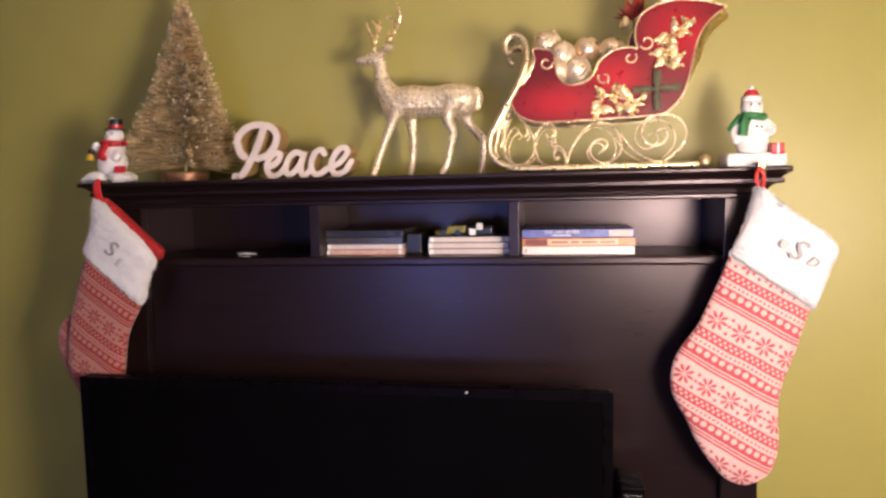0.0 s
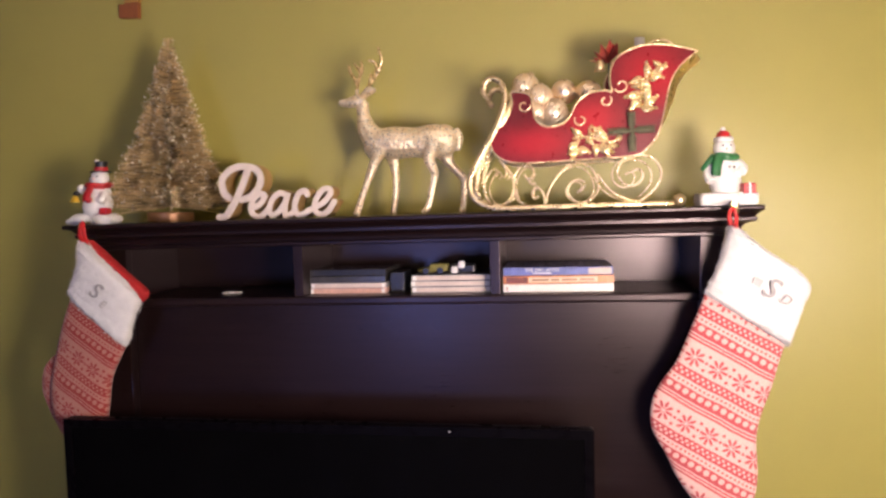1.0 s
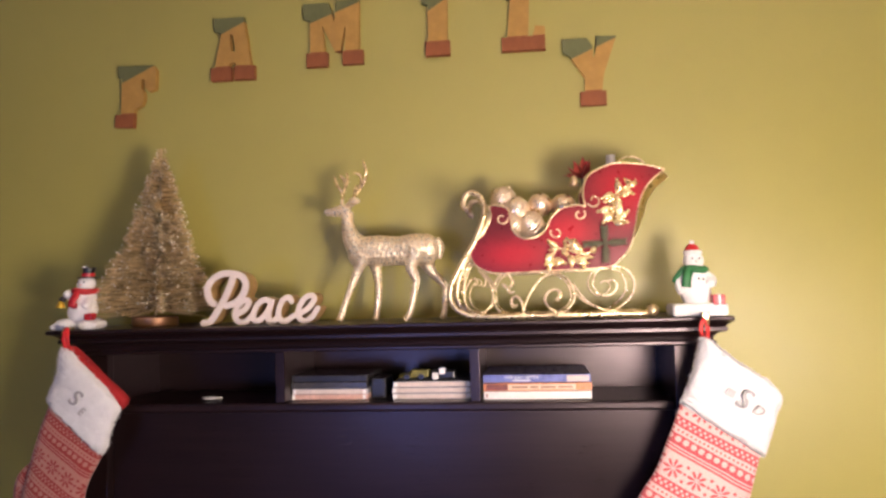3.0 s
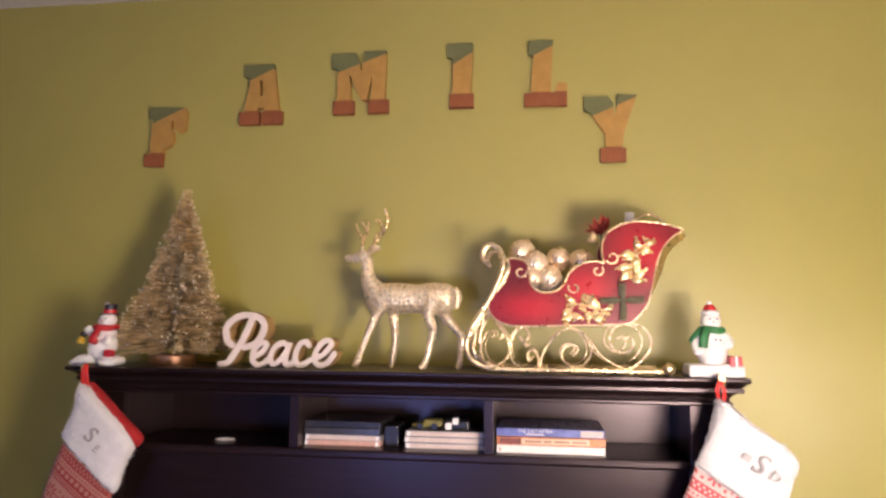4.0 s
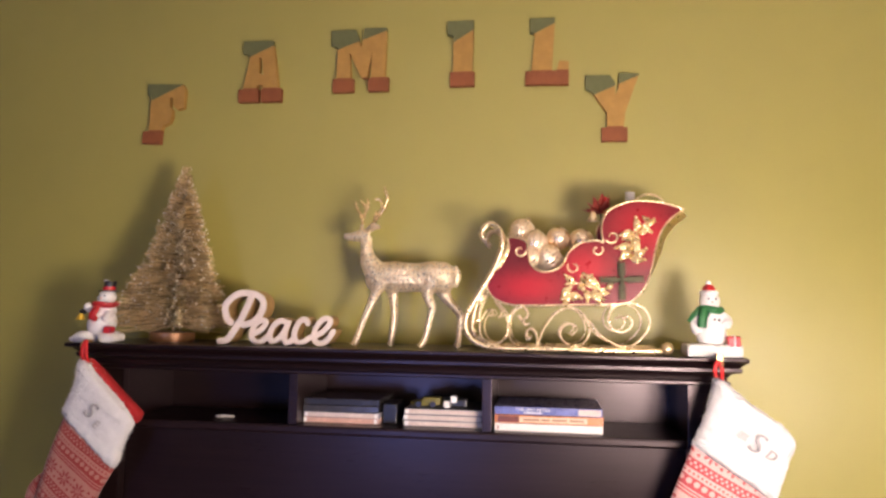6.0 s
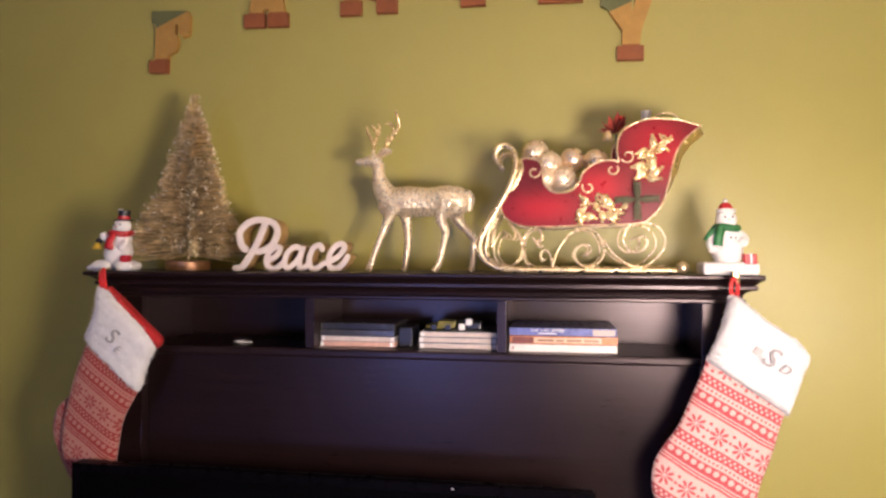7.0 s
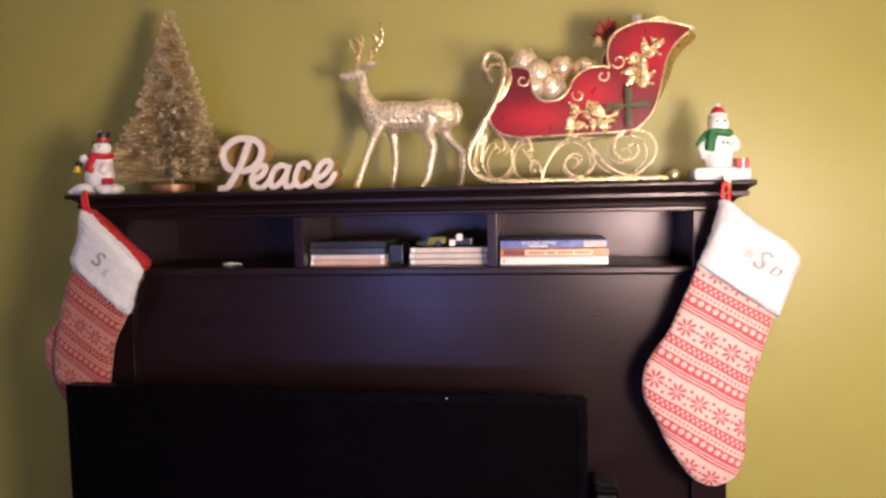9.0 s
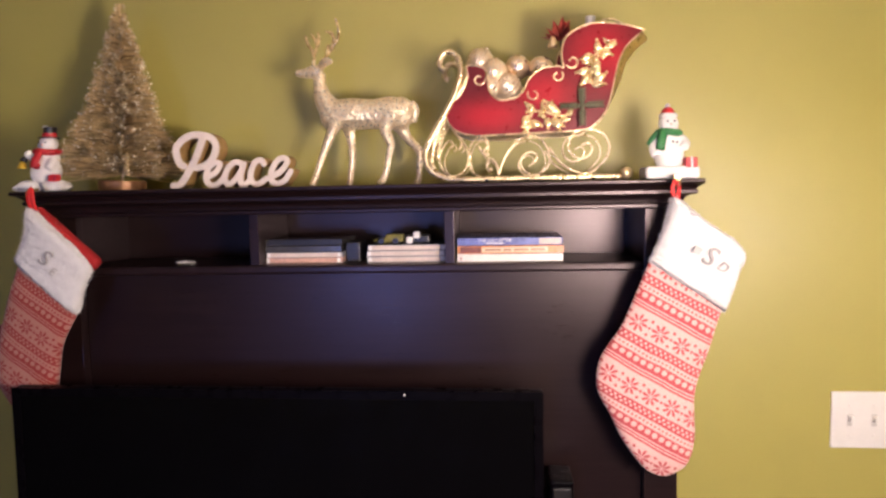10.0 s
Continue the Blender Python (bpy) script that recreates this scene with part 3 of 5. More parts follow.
def pile(cuff, count, length, seed):
    """Short soft fibres standing on a cuff."""
    rnd = random.Random(seed)
    polys = cuff.data.polygons
    verts, faces = [], []
    for i in range(count):
        p = polys[rnd.randrange(len(polys))]
        c = p.center + Vector((rnd.gauss(0, 0.0015), rnd.gauss(0, 0.0008), rnd.gauss(0, 0.0015)))
        d = (p.normal + Vector((rnd.gauss(0, 0.5), rnd.gauss(0, 0.4), rnd.gauss(0, 0.5)))).normalized()
        s = d.orthogonal().normalized() * 0.00045
        w = d.cross(s).normalized() * 0.00045
        tip = c + d * length * rnd.uniform(0.5, 1.1)
        b = len(verts)
        verts += [c + s, c - 0.5 * s + 0.87 * w, c - 0.5 * s - 0.87 * w, tip]
        faces += [(b, b + 1, b + 3), (b + 1, b + 2, b + 3), (b + 2, b, b + 3)]
    me = bpy.data.meshes.new("fleece_nap")
    me.from_pydata(verts, [], faces)
    me.materials.append(M_FLEECE)
    ob = new("fleece_nap", me)
    ob.parent = cuff
    return tagged(ob, "soft white fleece fibres", kind="stuff")


def pairs(left, right, at):
    return [((a[0] - at[0], a[1] - at[2]), (b[0] - at[0], b[1] - at[2])) for a, b in zip(left, right)]


# right-hand end of the mantel
AT = (0.557, -0.030, 1.600)
stocking = thing("christmas_stocking", AT, "red and white nordic knit stocking with white fleece cuff", "stocking", "stockings")
LEFT = [(0.522, 1.480), (0.518, 1.471), (0.496, 1.416), (0.475, 1.366), (0.452, 1.333), (0.437, 1.304), (0.433, 1.271), (0.438, 1.247), (0.455, 1.216), (0.471, 1.180), (0.495, 1.143), (0.512, 1.124), (0.530, 1.115)]
RIGHT = [(0.634, 1.398), (0.632, 1.387), (0.622, 1.355), (0.611, 1.316), (0.602, 1.291), (0.595, 1.268), (0.591, 1.243), (0.591, 1.212), (0.592, 1.184), (0.590, 1.160), (0.581, 1.135), (0.568, 1.122), (0.550, 1.114)]
part("knit_leg", sock(pairs(LEFT, RIGHT, AT), 0.017, 0.004, 6), M_KNIT_R, stocking, "red and pale pink nordic knit", smooth=True)
LEFT = [(0.552, 1.568), (0.549, 1.558), (0.538, 1.520), (0.524, 1.484), (0.518, 1.470), (0.521, 1.463)]
RIGHT = [(0.562, 1.566), (0.600, 1.534), (0.664, 1.484), (0.654, 1.440), (0.639, 1.394), (0.634, 1.388)]
cuff = part("cuff", sock(pairs(LEFT, RIGHT, AT), 0.021, 0.002, 9, 44, 0.0011, 3), M_FLEECE, stocking, "fluffy white fleece cuff", smooth=True)
pile(cuff, 5000, 0.0048, 11)
loop = [(0.003, 0.004, -0.040), (-0.004, 0.000, -0.024), (-0.0045, -0.002, -0.012), (0.0, -0.001, -0.004), (0.0045, -0.002, -0.012), (0.0055, 0.000, -0.024), (0.004, 0.004, -0.041)]
part("hanging_loop", tube(spline(loop, 6), 0.0032, flat=0.5), M_RIBBON, stocking, "red ribbon hanging loop", smooth=True)
tilt = pose(0, 0, 0, 0, 31, 0)
part("monogram", lettering("S", 0.044, pose(0.046, -0.0262, -0.123) @ tilt, 0.0012, 0.15), M_THREAD, stocking, "embroidered dark grey initial", kind="")
part("monogram", lettering("D", 0.021, pose(0.066, -0.0262, -0.140) @ tilt, 0.0012, 0.25), M_THREAD, stocking)
part("monogram", box(-0.006, 0.006, -0.0012, 0.0, -0.006, 0.006), M_THREADPALE, stocking)
bpy.context.view_layer.update()
stocking.children[-1].matrix_basis = pose(0.028, -0.0268, -0.113) @ tilt

# left-hand end of the mantel
AT = (-0.519, -0.028, 1.598)
stocking2 = thing("christmas_stocking", AT, "red and white nordic knit stocking with red lining showing", "stocking", "stockings")
LEFT = [(-0.553, 1.490), (-0.553, 1.476), (-0.583, 1.398), (-0.595, 1.353), (-0.603, 1.302), (-0.600, 1.262), (-0.585, 1.230), (-0.560, 1.212), (-0.540, 1.205)]
RIGHT = [(-0.455, 1.402), (-0.453, 1.390), (-0.477, 1.345), (-0.489, 1.313), (-0.496, 1.272), (-0.500, 1.241), (-0.506, 1.215), (-0.515, 1.206), (-0.525, 1.203)]
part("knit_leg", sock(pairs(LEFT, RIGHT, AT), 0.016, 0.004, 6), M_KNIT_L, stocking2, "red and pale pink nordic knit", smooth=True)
LEFT = [(-0.604, 1.368), (-0.622, 1.350), (-0.630, 1.325), (-0.629, 1.300), (-0.620, 1.276), (-0.612, 1.255), (-0.602, 1.232)]
RIGHT = [(-0.590, 1.368), (-0.582, 1.350), (-0.580, 1.325), (-0.580, 1.300), (-0.580, 1.276), (-0.582, 1.250), (-0.588, 1.232)]
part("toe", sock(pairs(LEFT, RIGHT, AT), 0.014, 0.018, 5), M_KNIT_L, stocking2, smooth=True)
LEFT = [(-0.529, 1.572), (-0.530, 1.560), (-0.538, 1.525), (-0.549, 1.497), (-0.554, 1.484), (-0.550, 1.478)]
RIGHT = [(-0.519, 1.570), (-0.480, 1.533), (-0.424, 1.474), (-0.436, 1.436), (-0.449, 1.393), (-0.455, 1.390)]
cuff = part("cuff", sock(pairs(LEFT, RIGHT, AT), 0.019, 0.002, 9, 44, 0.0009, 5), M_FLEECE, stocking2, "fluffy white fleece cuff", smooth=True)
pile(cuff, 4200, 0.0042, 12)
LEFT = [(-0.523, 1.574), (-0.503, 1.547), (-0.466, 1.509), (-0.430, 1.474), (-0.422, 1.462)]
RIGHT = [(-0.514, 1.573), (-0.487, 1.547), (-0.450, 1.514), (-0.416, 1.485), (-0.413, 1.472)]
part("lining", sock(pairs(LEFT, RIGHT, AT), 0.012, 0.014, 6, 16), M_LINING, stocking2, "red felt lining at the open top", smooth=True)
loop = [(-0.004, 0.006, -0.034), (-0.0035, -0.004, -0.020), (-0.003, -0.006, -0.006), (0.0, -0.002, 0.006), (0.0035, -0.006, -0.006), (0.004, -0.004, -0.020), (0.003, 0.006, -0.034)]
part("hanging_loop", tube(spline(loop, 6), 0.0042, flat=0.5), M_RIBBON, stocking2, "red ribbon hanging loop", smooth=True)
tilt = pose(0, 0, 0, 0, 38, 0)
part("monogram", lettering("S", 0.040, pose(0.029, -0.0215, -0.111) @ tilt, 0.0012, 0.15), M_THREAD, stocking2, "embroidered dark grey initial")
part("monogram", lettering("E", 0.020, pose(0.041, -0.0215, -0.134) @ tilt, 0.0012, 0.2), M_THREADPALE, stocking2)

# ---- snowman stocking holders ----
def holder(at, hat, label, wide, tall, lean):
    ob = thing("stocking_holder", at, label, "stocking holder", "stocking holders")
    rnd = random.Random(4)
    dressed = hat == "top"
    bm = bmesh.new()
    for s in (-1, 1):
        ball((s * 0.0255, -0.010, 0.0100), 0.0215, (1.02, 0.95, 0.68), bm, 18)
        ball((s * 0.0200, 0.014, 0.0100), 0.0205, (1.05, 0.95, 0.68), bm, 18)
        for i in range(5):
            ball((s * (0.014 + 0.007 * i), -0.022 + rnd.uniform(-0.002, 0.003), 0.006 + rnd.uniform(0, 0.008)), rnd.uniform(0.007, 0.0095), (1, 0.9, 0.8), bm, 12)
    ball((0.0, 0.010, 0.0095), 0.020, (1.1, 0.8, 0.55), bm, 16)
    for v in bm.verts:
        v.co.z = max(v.co.z, 0.0)
    if not dressed:         # the capped snowman stands on a square-cut block of snow
        bm.free()
        bm = box(-0.051, 0.050, -0.030, 0.030, 0.0, 0.0215, 0.006)
        for i in range(9):
            ball((-0.044 + 0.011 * i, -0.025 + rnd.uniform(0, 0.006), 0.014 + rnd.uniform(0, 0.004)), rnd.uniform(0.006, 0.008), bm=bm, seg=12)
    part("base", remeshed(bm, 0.0022, 3), M_SNOWBASE, ob, "lumpy white snow base", smooth=True)
    bm = ball((0, 0, 0.040), 0.0290, (0.98, 0.86, 0.98))
    ball((0.001, 0.0, 0.064), 0.0225, (1.0, 0.85, 0.95), bm)
    ball((0.0, -0.002, 0.095), 0.0178 if dressed else 0.0190, (1.0, 0.92, 0.98), bm)
    if dressed:
        for p in ([(-0.018, -0.006, 0.066), (-0.027, -0.010, 0.071), (-0.029, -0.012, 0.074)], [(0.016, -0.010, 0.062), (0.021, -0.018, 0.053), (0.018, -0.022, 0.046)]):
            tube(spline(p, 5), 0.0082, bm, 10)
        ball((-0.029, -0.012, 0.076), 0.0085, bm=bm, seg=14)
    else:
        for p in ([(-0.020, -0.006, 0.070), (-0.031, -0.008, 0.056), (-0.028, -0.014, 0.040)], [(0.018, -0.006, 0.072), (0.028, -0.012, 0.062), (0.023, -0.022, 0.054)]):
            tube(spline(p, 5), 0.0085, bm, 10)
    part("snowman", remeshed(bm, 0.002, 4), M_SNOW, ob, "glossy white snowman figure", smooth=True)
    wrap = M_REDPAINT if dressed else M_GREENPAINT
    bm = bmesh.new()
    tube(spline([(0.0200 * math.cos(a), 0.0185 * math.sin(a) - 0.001, 0.0805 + 0.0015 * math.sin(2 * a)) for a in (2 * math.pi * j / 10 for j in range(10))], 4, True), 0.0062, bm, 8, True)
    if dressed:
        tube(spline([(-0.002, -0.019, 0.082), (-0.002, -0.026, 0.070), (-0.004, -0.029, 0.058), (-0.003, -0.029, 0.049)], 5), [0.0075 + 0.0012 * k / 15 for k in range(len(spline([(-0.002, -0.019, 0.082), (-0.002, -0.026, 0.070), (-0.004, -0.029, 0.058), (-0.003, -0.029, 0.049)], 5)))], bm, 10, flat=0.45)
        tube(spline([(-0.004, -0.0285, 0.051), (0.006, -0.0285, 0.050)], 4), 0.0056, bm, 8, flat=0.5)
    else:
        tube(spline([(-0.012, -0.018, 0.081), (-0.019, -0.023, 0.068), (-0.022, -0.024, 0.050)], 5), 0.0082, bm, 8, flat=0.5)
        tube(spline([(-0.018, -0.010, 0.081), (-0.030, -0.010, 0.070), (-0.038, -0.006, 0.058)], 5), 0.0070, bm, 8, flat=0.5)
    part("scarf", bm, wrap, ob, "painted scarf", smooth=True)
    if dressed:
        top = part("hat", lathe([(0.0, 0.108), (0.0185, 0.1075), (0.0190, 0.1095), (0.0105, 0.1115), (0.0115, 0.129), (0.0100, 0.1305), (0.0, 0.1305)]), M_BLACK, ob, "black top hat", smooth=False)
        part("hat_band", lathe([(0.0122, 0.1100), (0.0122, 0.1180), (0.0105, 0.1180)]), M_REDPAINT, top, "red hat band")
        part("snow_patch", ball((-0.006, -0.005, 0.1305), 0.0052, (1.1, 1, 0.55), seg=14), M_SNOWBASE, top, "white dab of snow", smooth=True)
        part("bell", lathe([(0.0, 0.062), (0.004, 0.061), (0.0062, 0.055), (0.0085, 0.049), (0.0085, 0.047), (0.0, 0.047)], seg=18, at=(-0.036, -0.018, 0.0)), M_YELLOW, ob, "yellow brass bell", smooth=True)
        part("mitten", ball((-0.035, -0.016, 0.0645), 0.0072, (1.0, 0.9, 1.0), seg=14), M_BLACK, ob, "black painted mitten", smooth=True)
        part("gift", box(0.023, 0.040, -0.028, -0.012, 0.020, 0.034, 0.004), M_REDPAINT, ob, "small red painted present", smooth=False)
    else:
        top = part("hat", lathe([(0.0, 0.108), (0.0130, 0.1085), (0.0125, 0.116), (0.0098, 0.1215), (0.004, 0.1250), (0.0, 0.1255)]), M_REDPAINT, ob, "red knitted cap", smooth=True)
        part("hat_brim", tube(spline([(0.0128 * math.cos(a), 0.0122 * math.sin(a) - 0.001, 0.1095) for a in (2 * math.pi * j / 10 for j in range(10))], 4, True), 0.0046, seg=10, closed=True), M_SNOWBASE, top, "white cap brim", smooth=True)
        part("pompom", ball((0.0, 0.0, 0.1265), 0.0048, seg=12), M_SNOWBASE, top, smooth=True)
        gift = part("gift", box(0.022, 0.044, -0.032, -0.012, 0.019, 0.036, 0.002), M_REDPAINT, ob, "small red gift box")
        part("gift_ribbon", box(0.0318, 0.0350, -0.0326, -0.0114, 0.0185, 0.0366, 0.0004), M_WHITEINK, gift)
    for x, z, r in ((-0.006, 0.099, 0.0018), (0.007, 0.099, 0.0018), (0.003, 0.064, 0.0021), (0.011, 0.063, 0.0021))[:2 if dressed else 4]:
        part("button" if z < 0.08 else "eye", ball((x, -0.0195, z), r, seg=10), M_BLACK, ob, smooth=True)
    part("nose", tube([(0.0, -0.018, 0.094), (0.001, -0.024, 0.0930)], [0.0018, 0.0005], seg=8), M_ORANGE, ob, smooth=True)
    for o in ob.children_recursive:
        for v in o.data.vertices:
            v.co = (v.co.x * wide + lean * max(0.0, v.co.z - 0.02), v.co.y, v.co.z * tall)
    hk = tube(spline([(0, -0.022, 0.0035), (0, -0.046, 0.0035), (0, -0.051, -0.002), (0, -0.052, -0.010), (0, -0.058, -0.014), (0, -0.066, -0.012), (0, -0.069, -0.005)][:4 if dressed else 7], 5), 0.0026, seg=8)
    if not dressed:
        box(-0.0050, 0.0050, -0.0545, -0.0495, -0.004, 0.006, 0.0008, hk)
    part("hook", hk, M_BRASS, ob, "brass hook over the shelf edge", smooth=False)
    return ob


holder((-0.537, 0.036, TOP), "top", "white snowman stocking holder with black top hat and red scarf", 0.94, 0.88, 0.14)
holder((0.563, 0.036, TOP), "cap", "white snowman stocking holder with red cap and green scarf", 0.87, 0.955, -0.03)

# ---- bottle brush tree ----
tree = thing("bottle_brush_tree", pose(-0.443, 0.125, TOP, 0, 2.3, 0), "champagne gold tinsel bottle brush tree on a round base", "christmas tree")
part("base", lathe([(0.0, 0.0), (0.0420, 0.0), (0.0430, 0.002), (0.0430, 0.017), (0.041, 0.0195), (0.0, 0.0195)], seg=48), M_COPPER, tree, "round copper brown base")
part("wire_trunk", lathe([(0.003, 0.019), (0.0026, 0.2), (0.0014, 0.352)], seg=8), M_GOLD, tree)
rnd = random.Random(7)
verts, faces = [], []
def tree_reach(f):
    """Length of the bristles at a share f of the height."""
    return 0.104 * (1 - f) ** 1.06 * (0.94 + 0.06 * min(1.0, f * 12)) + 0.008


tufts = []
for i in range(900):
    f = 1 - math.sqrt(1 - rnd.random() * 0.985) if i % 4 else rnd.random() * 0.99
    tufts.append((f, rnd.uniform(0, 2 * math.pi), rnd.uniform(0.82, 1.08) if f > 0.2 else rnd.uniform(0.72, 1.16), rnd.uniform(-0.06, 0.06)))
for i in range(11000):
    f0, a0, r0, e0 = tufts[i % len(tufts)]
    if i % 5 == 4:
        f0, a0, r0, e0 = 1 - math.sqrt(1 - rnd.random() * 0.985), rnd.uniform(0, 2 * math.pi), rnd.uniform(0.5, 1.0), 0.03
    f = min(0.99, max(0.0, f0 + rnd.gauss(0, 0.010)))
    z = 0.032 + f * 0.322
    reach = tree_reach(f) * r0 * rnd.uniform(0.80, 1.03)
    a = a0 + rnd.gauss(0, 0.05)
    d = Vector((math.cos(a), math.sin(a), e0 + rnd.gauss(0, 0.05)))
    p0 = Vector((0, 0, z)) + d * 0.002
    p1 = Vector((0, 0, z)) + d * reach + Vector((0, 0, rnd.gauss(0, 0.002)))
    side = Vector((-d.y, d.x, 0)) * 0.00062
    up = Vector((0, 0, 0.00062))
    b = len(verts)
    verts += [p0 + side - up, p0 - side - up, p0 + up, p1 + side - up, p1 - side - up, p1 + up]
    faces += [(b, b + 3, b + 4, b + 1), (b + 1, b + 4, b + 5, b + 2), (b + 2, b + 5, b + 3, b), (b + 3, b + 5, b + 4)]
me = bpy.data.meshes.new("bristles")
me.from_pydata(verts, [], faces)
me.materials.append(M_BRISTLE)
br = new("bristles", me)
br.parent = tree
tagged(br, "fine gold tinsel bristles", kind="stuff")
verts, faces = [], []
for i in range(2600):
    f, a, r0, e0 = tufts[i % len(tufts)]
    f, a = min(0.99, max(0.0, f + rnd.gauss(0, 0.010))), a + rnd.gauss(0, 0.12)
    reach = tree_reach(f) * r0 * rnd.uniform(0.88, 1.02)
    c = Vector((math.cos(a) * reach, math.sin(a) * reach, 0.032 + f * 0.322 + e0 * reach + rnd.gauss(0, 0.003)))
    s = rnd.uniform(0.0006, 0.0014) if i % 7 else rnd.uniform(0.0018, 0.0028)
    b = len(verts)
    q = Euler((rnd.uniform(0, 6), rnd.uniform(0, 6), rnd.uniform(0, 6))).to_matrix()
    verts += [c + q @ (Vector(v) * s) for v in ((1, 0, 0), (-1, 0, 0), (0, 1, 0), (0, -1, 0), (0, 0, 1), (0, 0, -1))]
    faces += [(b + i0, b + j0, b + k0) for i0, j0, k0 in ((0, 2, 4), (2, 1, 4), (1, 3, 4), (3, 0, 4), (2, 0, 5), (1, 2, 5), (3, 1, 5), (0, 3, 5))]
me = bpy.data.meshes.new("glitter_coating")
me.from_pydata(verts, [], faces)
me.materials.append(M_SPECK)
gt = new("glitter_coating", me)
gt.parent = tree
tagged(gt, "gold glitter specks with their glints put into a pale colour", kind="stuff")

# ---- "Peace" sign ----
peace = thing("peace_sign", (-0.200, 0.048, TOP), "cream script word Peace cut from thick wood", "sign")
STROKES = [
    [(-0.085, 0.041), (-0.094, 0.050), (-0.097, 0.072), (-0.082, 0.089), (-0.060, 0.096), (-0.034, 0.091), (-0.024, 0.076), (-0.029, 0.057), (-0.044, 0.042), (-0.061, 0.037)],
    [(-0.047, 0.090), (-0.060, 0.059), (-0.076, 0.031), (-0.092, 0.009), (-0.106, 0.006)],
    [(-0.041, 0.021), (-0.026, 0.029), (-0.018, 0.042), (-0.026, 0.046), (-0.039, 0.036), (-0.045, 0.018), (-0.037, 0.006), (-0.023, 0.008), (-0.010, 0.021)],
    [(0.021, 0.043), (0.011, 0.046), (-0.003, 0.036), (-0.010, 0.018), (-0.005, 0.007), (0.007, 0.013), (0.020, 0.030), (0.026, 0.047), (0.019, 0.024), (0.019, 0.008), (0.026, 0.006), (0.037, 0.015)],
    [(0.062, 0.042), (0.057, 0.049), (0.045, 0.043), (0.037, 0.023), (0.041, 0.008), (0.052, 0.007), (0.066, 0.016)],
    [(0.073, 0.018), (0.091, 0.027), (0.104, 0.043), (0.101, 0.051), (0.090, 0.049), (0.078, 0.035), (0.074, 0.016), (0.083, 0.006), (0.098, 0.011), (0.110, 0.028)],
]


def ribbon(stroke, w, y0, y1, bm):
    """A flat-fronted stroke of width w with round ends, from y0 back to y1."""
    pts = [Vector((p[0], 0, p[1])) for p in spline(stroke, 7)]
    k = len(pts)
    left, right = [], []
    step = 0.0016 / k
    for i, q in enumerate(pts):
        d = (pts[min(i + 1, k - 1)] - pts[max(i - 1, 0)]).normalized()
        s = Vector((-d.z, 0, d.x)) * w / 2
        left.append(q + s), right.append(q - s)

    def rows(line):
        return [[bm.verts.new(v + Vector((0, y + step * i, 0))) for i, v in enumerate(line)] for y in (y0, y1)]
    lf, lb = rows(left)
    rf, rb = rows(right)
    for i in range(k - 1):
        bm.faces.new((lf[i], lf[i + 1], rf[i + 1], rf[i]))
        bm.faces.new((lb[i], rb[i], rb[i + 1], lb[i + 1]))
        bm.faces.new((lf[i], lb[i], lb[i + 1], lf[i + 1]))
        bm.faces.new((rf[i], rf[i + 1], rb[i + 1], rb[i]))
    for i, q in ((0, pts[0]), (k, pts[-1])):
        m = Matrix.Translation((q.x, (y0 + y1) / 2 + step * i + 0.00015, q.z)) @ pose(0, 0, 0, 90)
        bmesh.ops.create_cone(bm, cap_ends=True, segments=16, radius1=w / 2, radius2=w / 2, depth=y1 - y0, matrix=m)


front, behind = bmesh.new(), bmesh.new()
for i, s in enumerate(STROKES):
    w = 0.0118 if i < 2 else 0.0100
    for j, (bm, a, b) in enumerate(((front, 0.0, 0.005), (behind, 0.0068, 0.042))):
        ribbon(s, w - 0.0006 * j, a + 0.0003 * i * (1 - j), b, bm)
part("letter_face", front, M_PEACE, peace, "cream painted front")
part("letter_depth", behind, M_PEACESIDE, peace, "raw brown wood edges")

# ---- glittered deer ----
def limb(bm, pts, radii, y=0.0, y2=None):
    y2 = y if y2 is None else y2
    k = len(pts)
    line = [Vector((p[0], y + (y2 - y) * i / (k - 1), p[1], radii[i])) for i, p in enumerate(pts)]
    fine = spline(line, 6)
    tube([(v[0], v[1], v[2]) for v in fine], [v[3] * 1.13 + 0.0004 for v in fine], bm, 12)


bm = bmesh.new()
limb(bm, [(-0.060, 0.132), (-0.020, 0.131), (0.020, 0.130), (0.055, 0.131), (0.080, 0.132)], [0.021, 0.0255, 0.0235, 0.0265, 0.020])
limb(bm, [(-0.054, 0.136), (-0.069, 0.158), (-0.075, 0.182), (-0.076, 0.206)], [0.0215, 0.0155, 0.0105, 0.0095])
limb(bm, [(-0.071, 0.208), (-0.084, 0.209), (-0.098, 0.207), (-0.110, 0.2065), (-0.119, 0.2085)], [0.0095, 0.0105, 0.0082, 0.0062, 0.0046])
ball((0.070, 0.0, 0.131), 0.0300, (0.95, 0.8, 0.95), bm)
ball((-0.054, 0.0, 0.127), 0.0265, (0.85, 0.8, 1.0), bm)
limb(bm, [(0.090, 0.148), (0.099, 0.134), (0.096, 0.112)], [0.007, 0.0065, 0.003])
limb(bm, [(-0.042, 0.122), (-0.053, 0.098), (-0.067, 0.064), (-0.078, 0.036), (-0.087, 0.010), (-0.091, 0.002)], [0.0150, 0.0082, 0.0056, 0.0048, 0.0050, 0.0062], -0.013, -0.020)
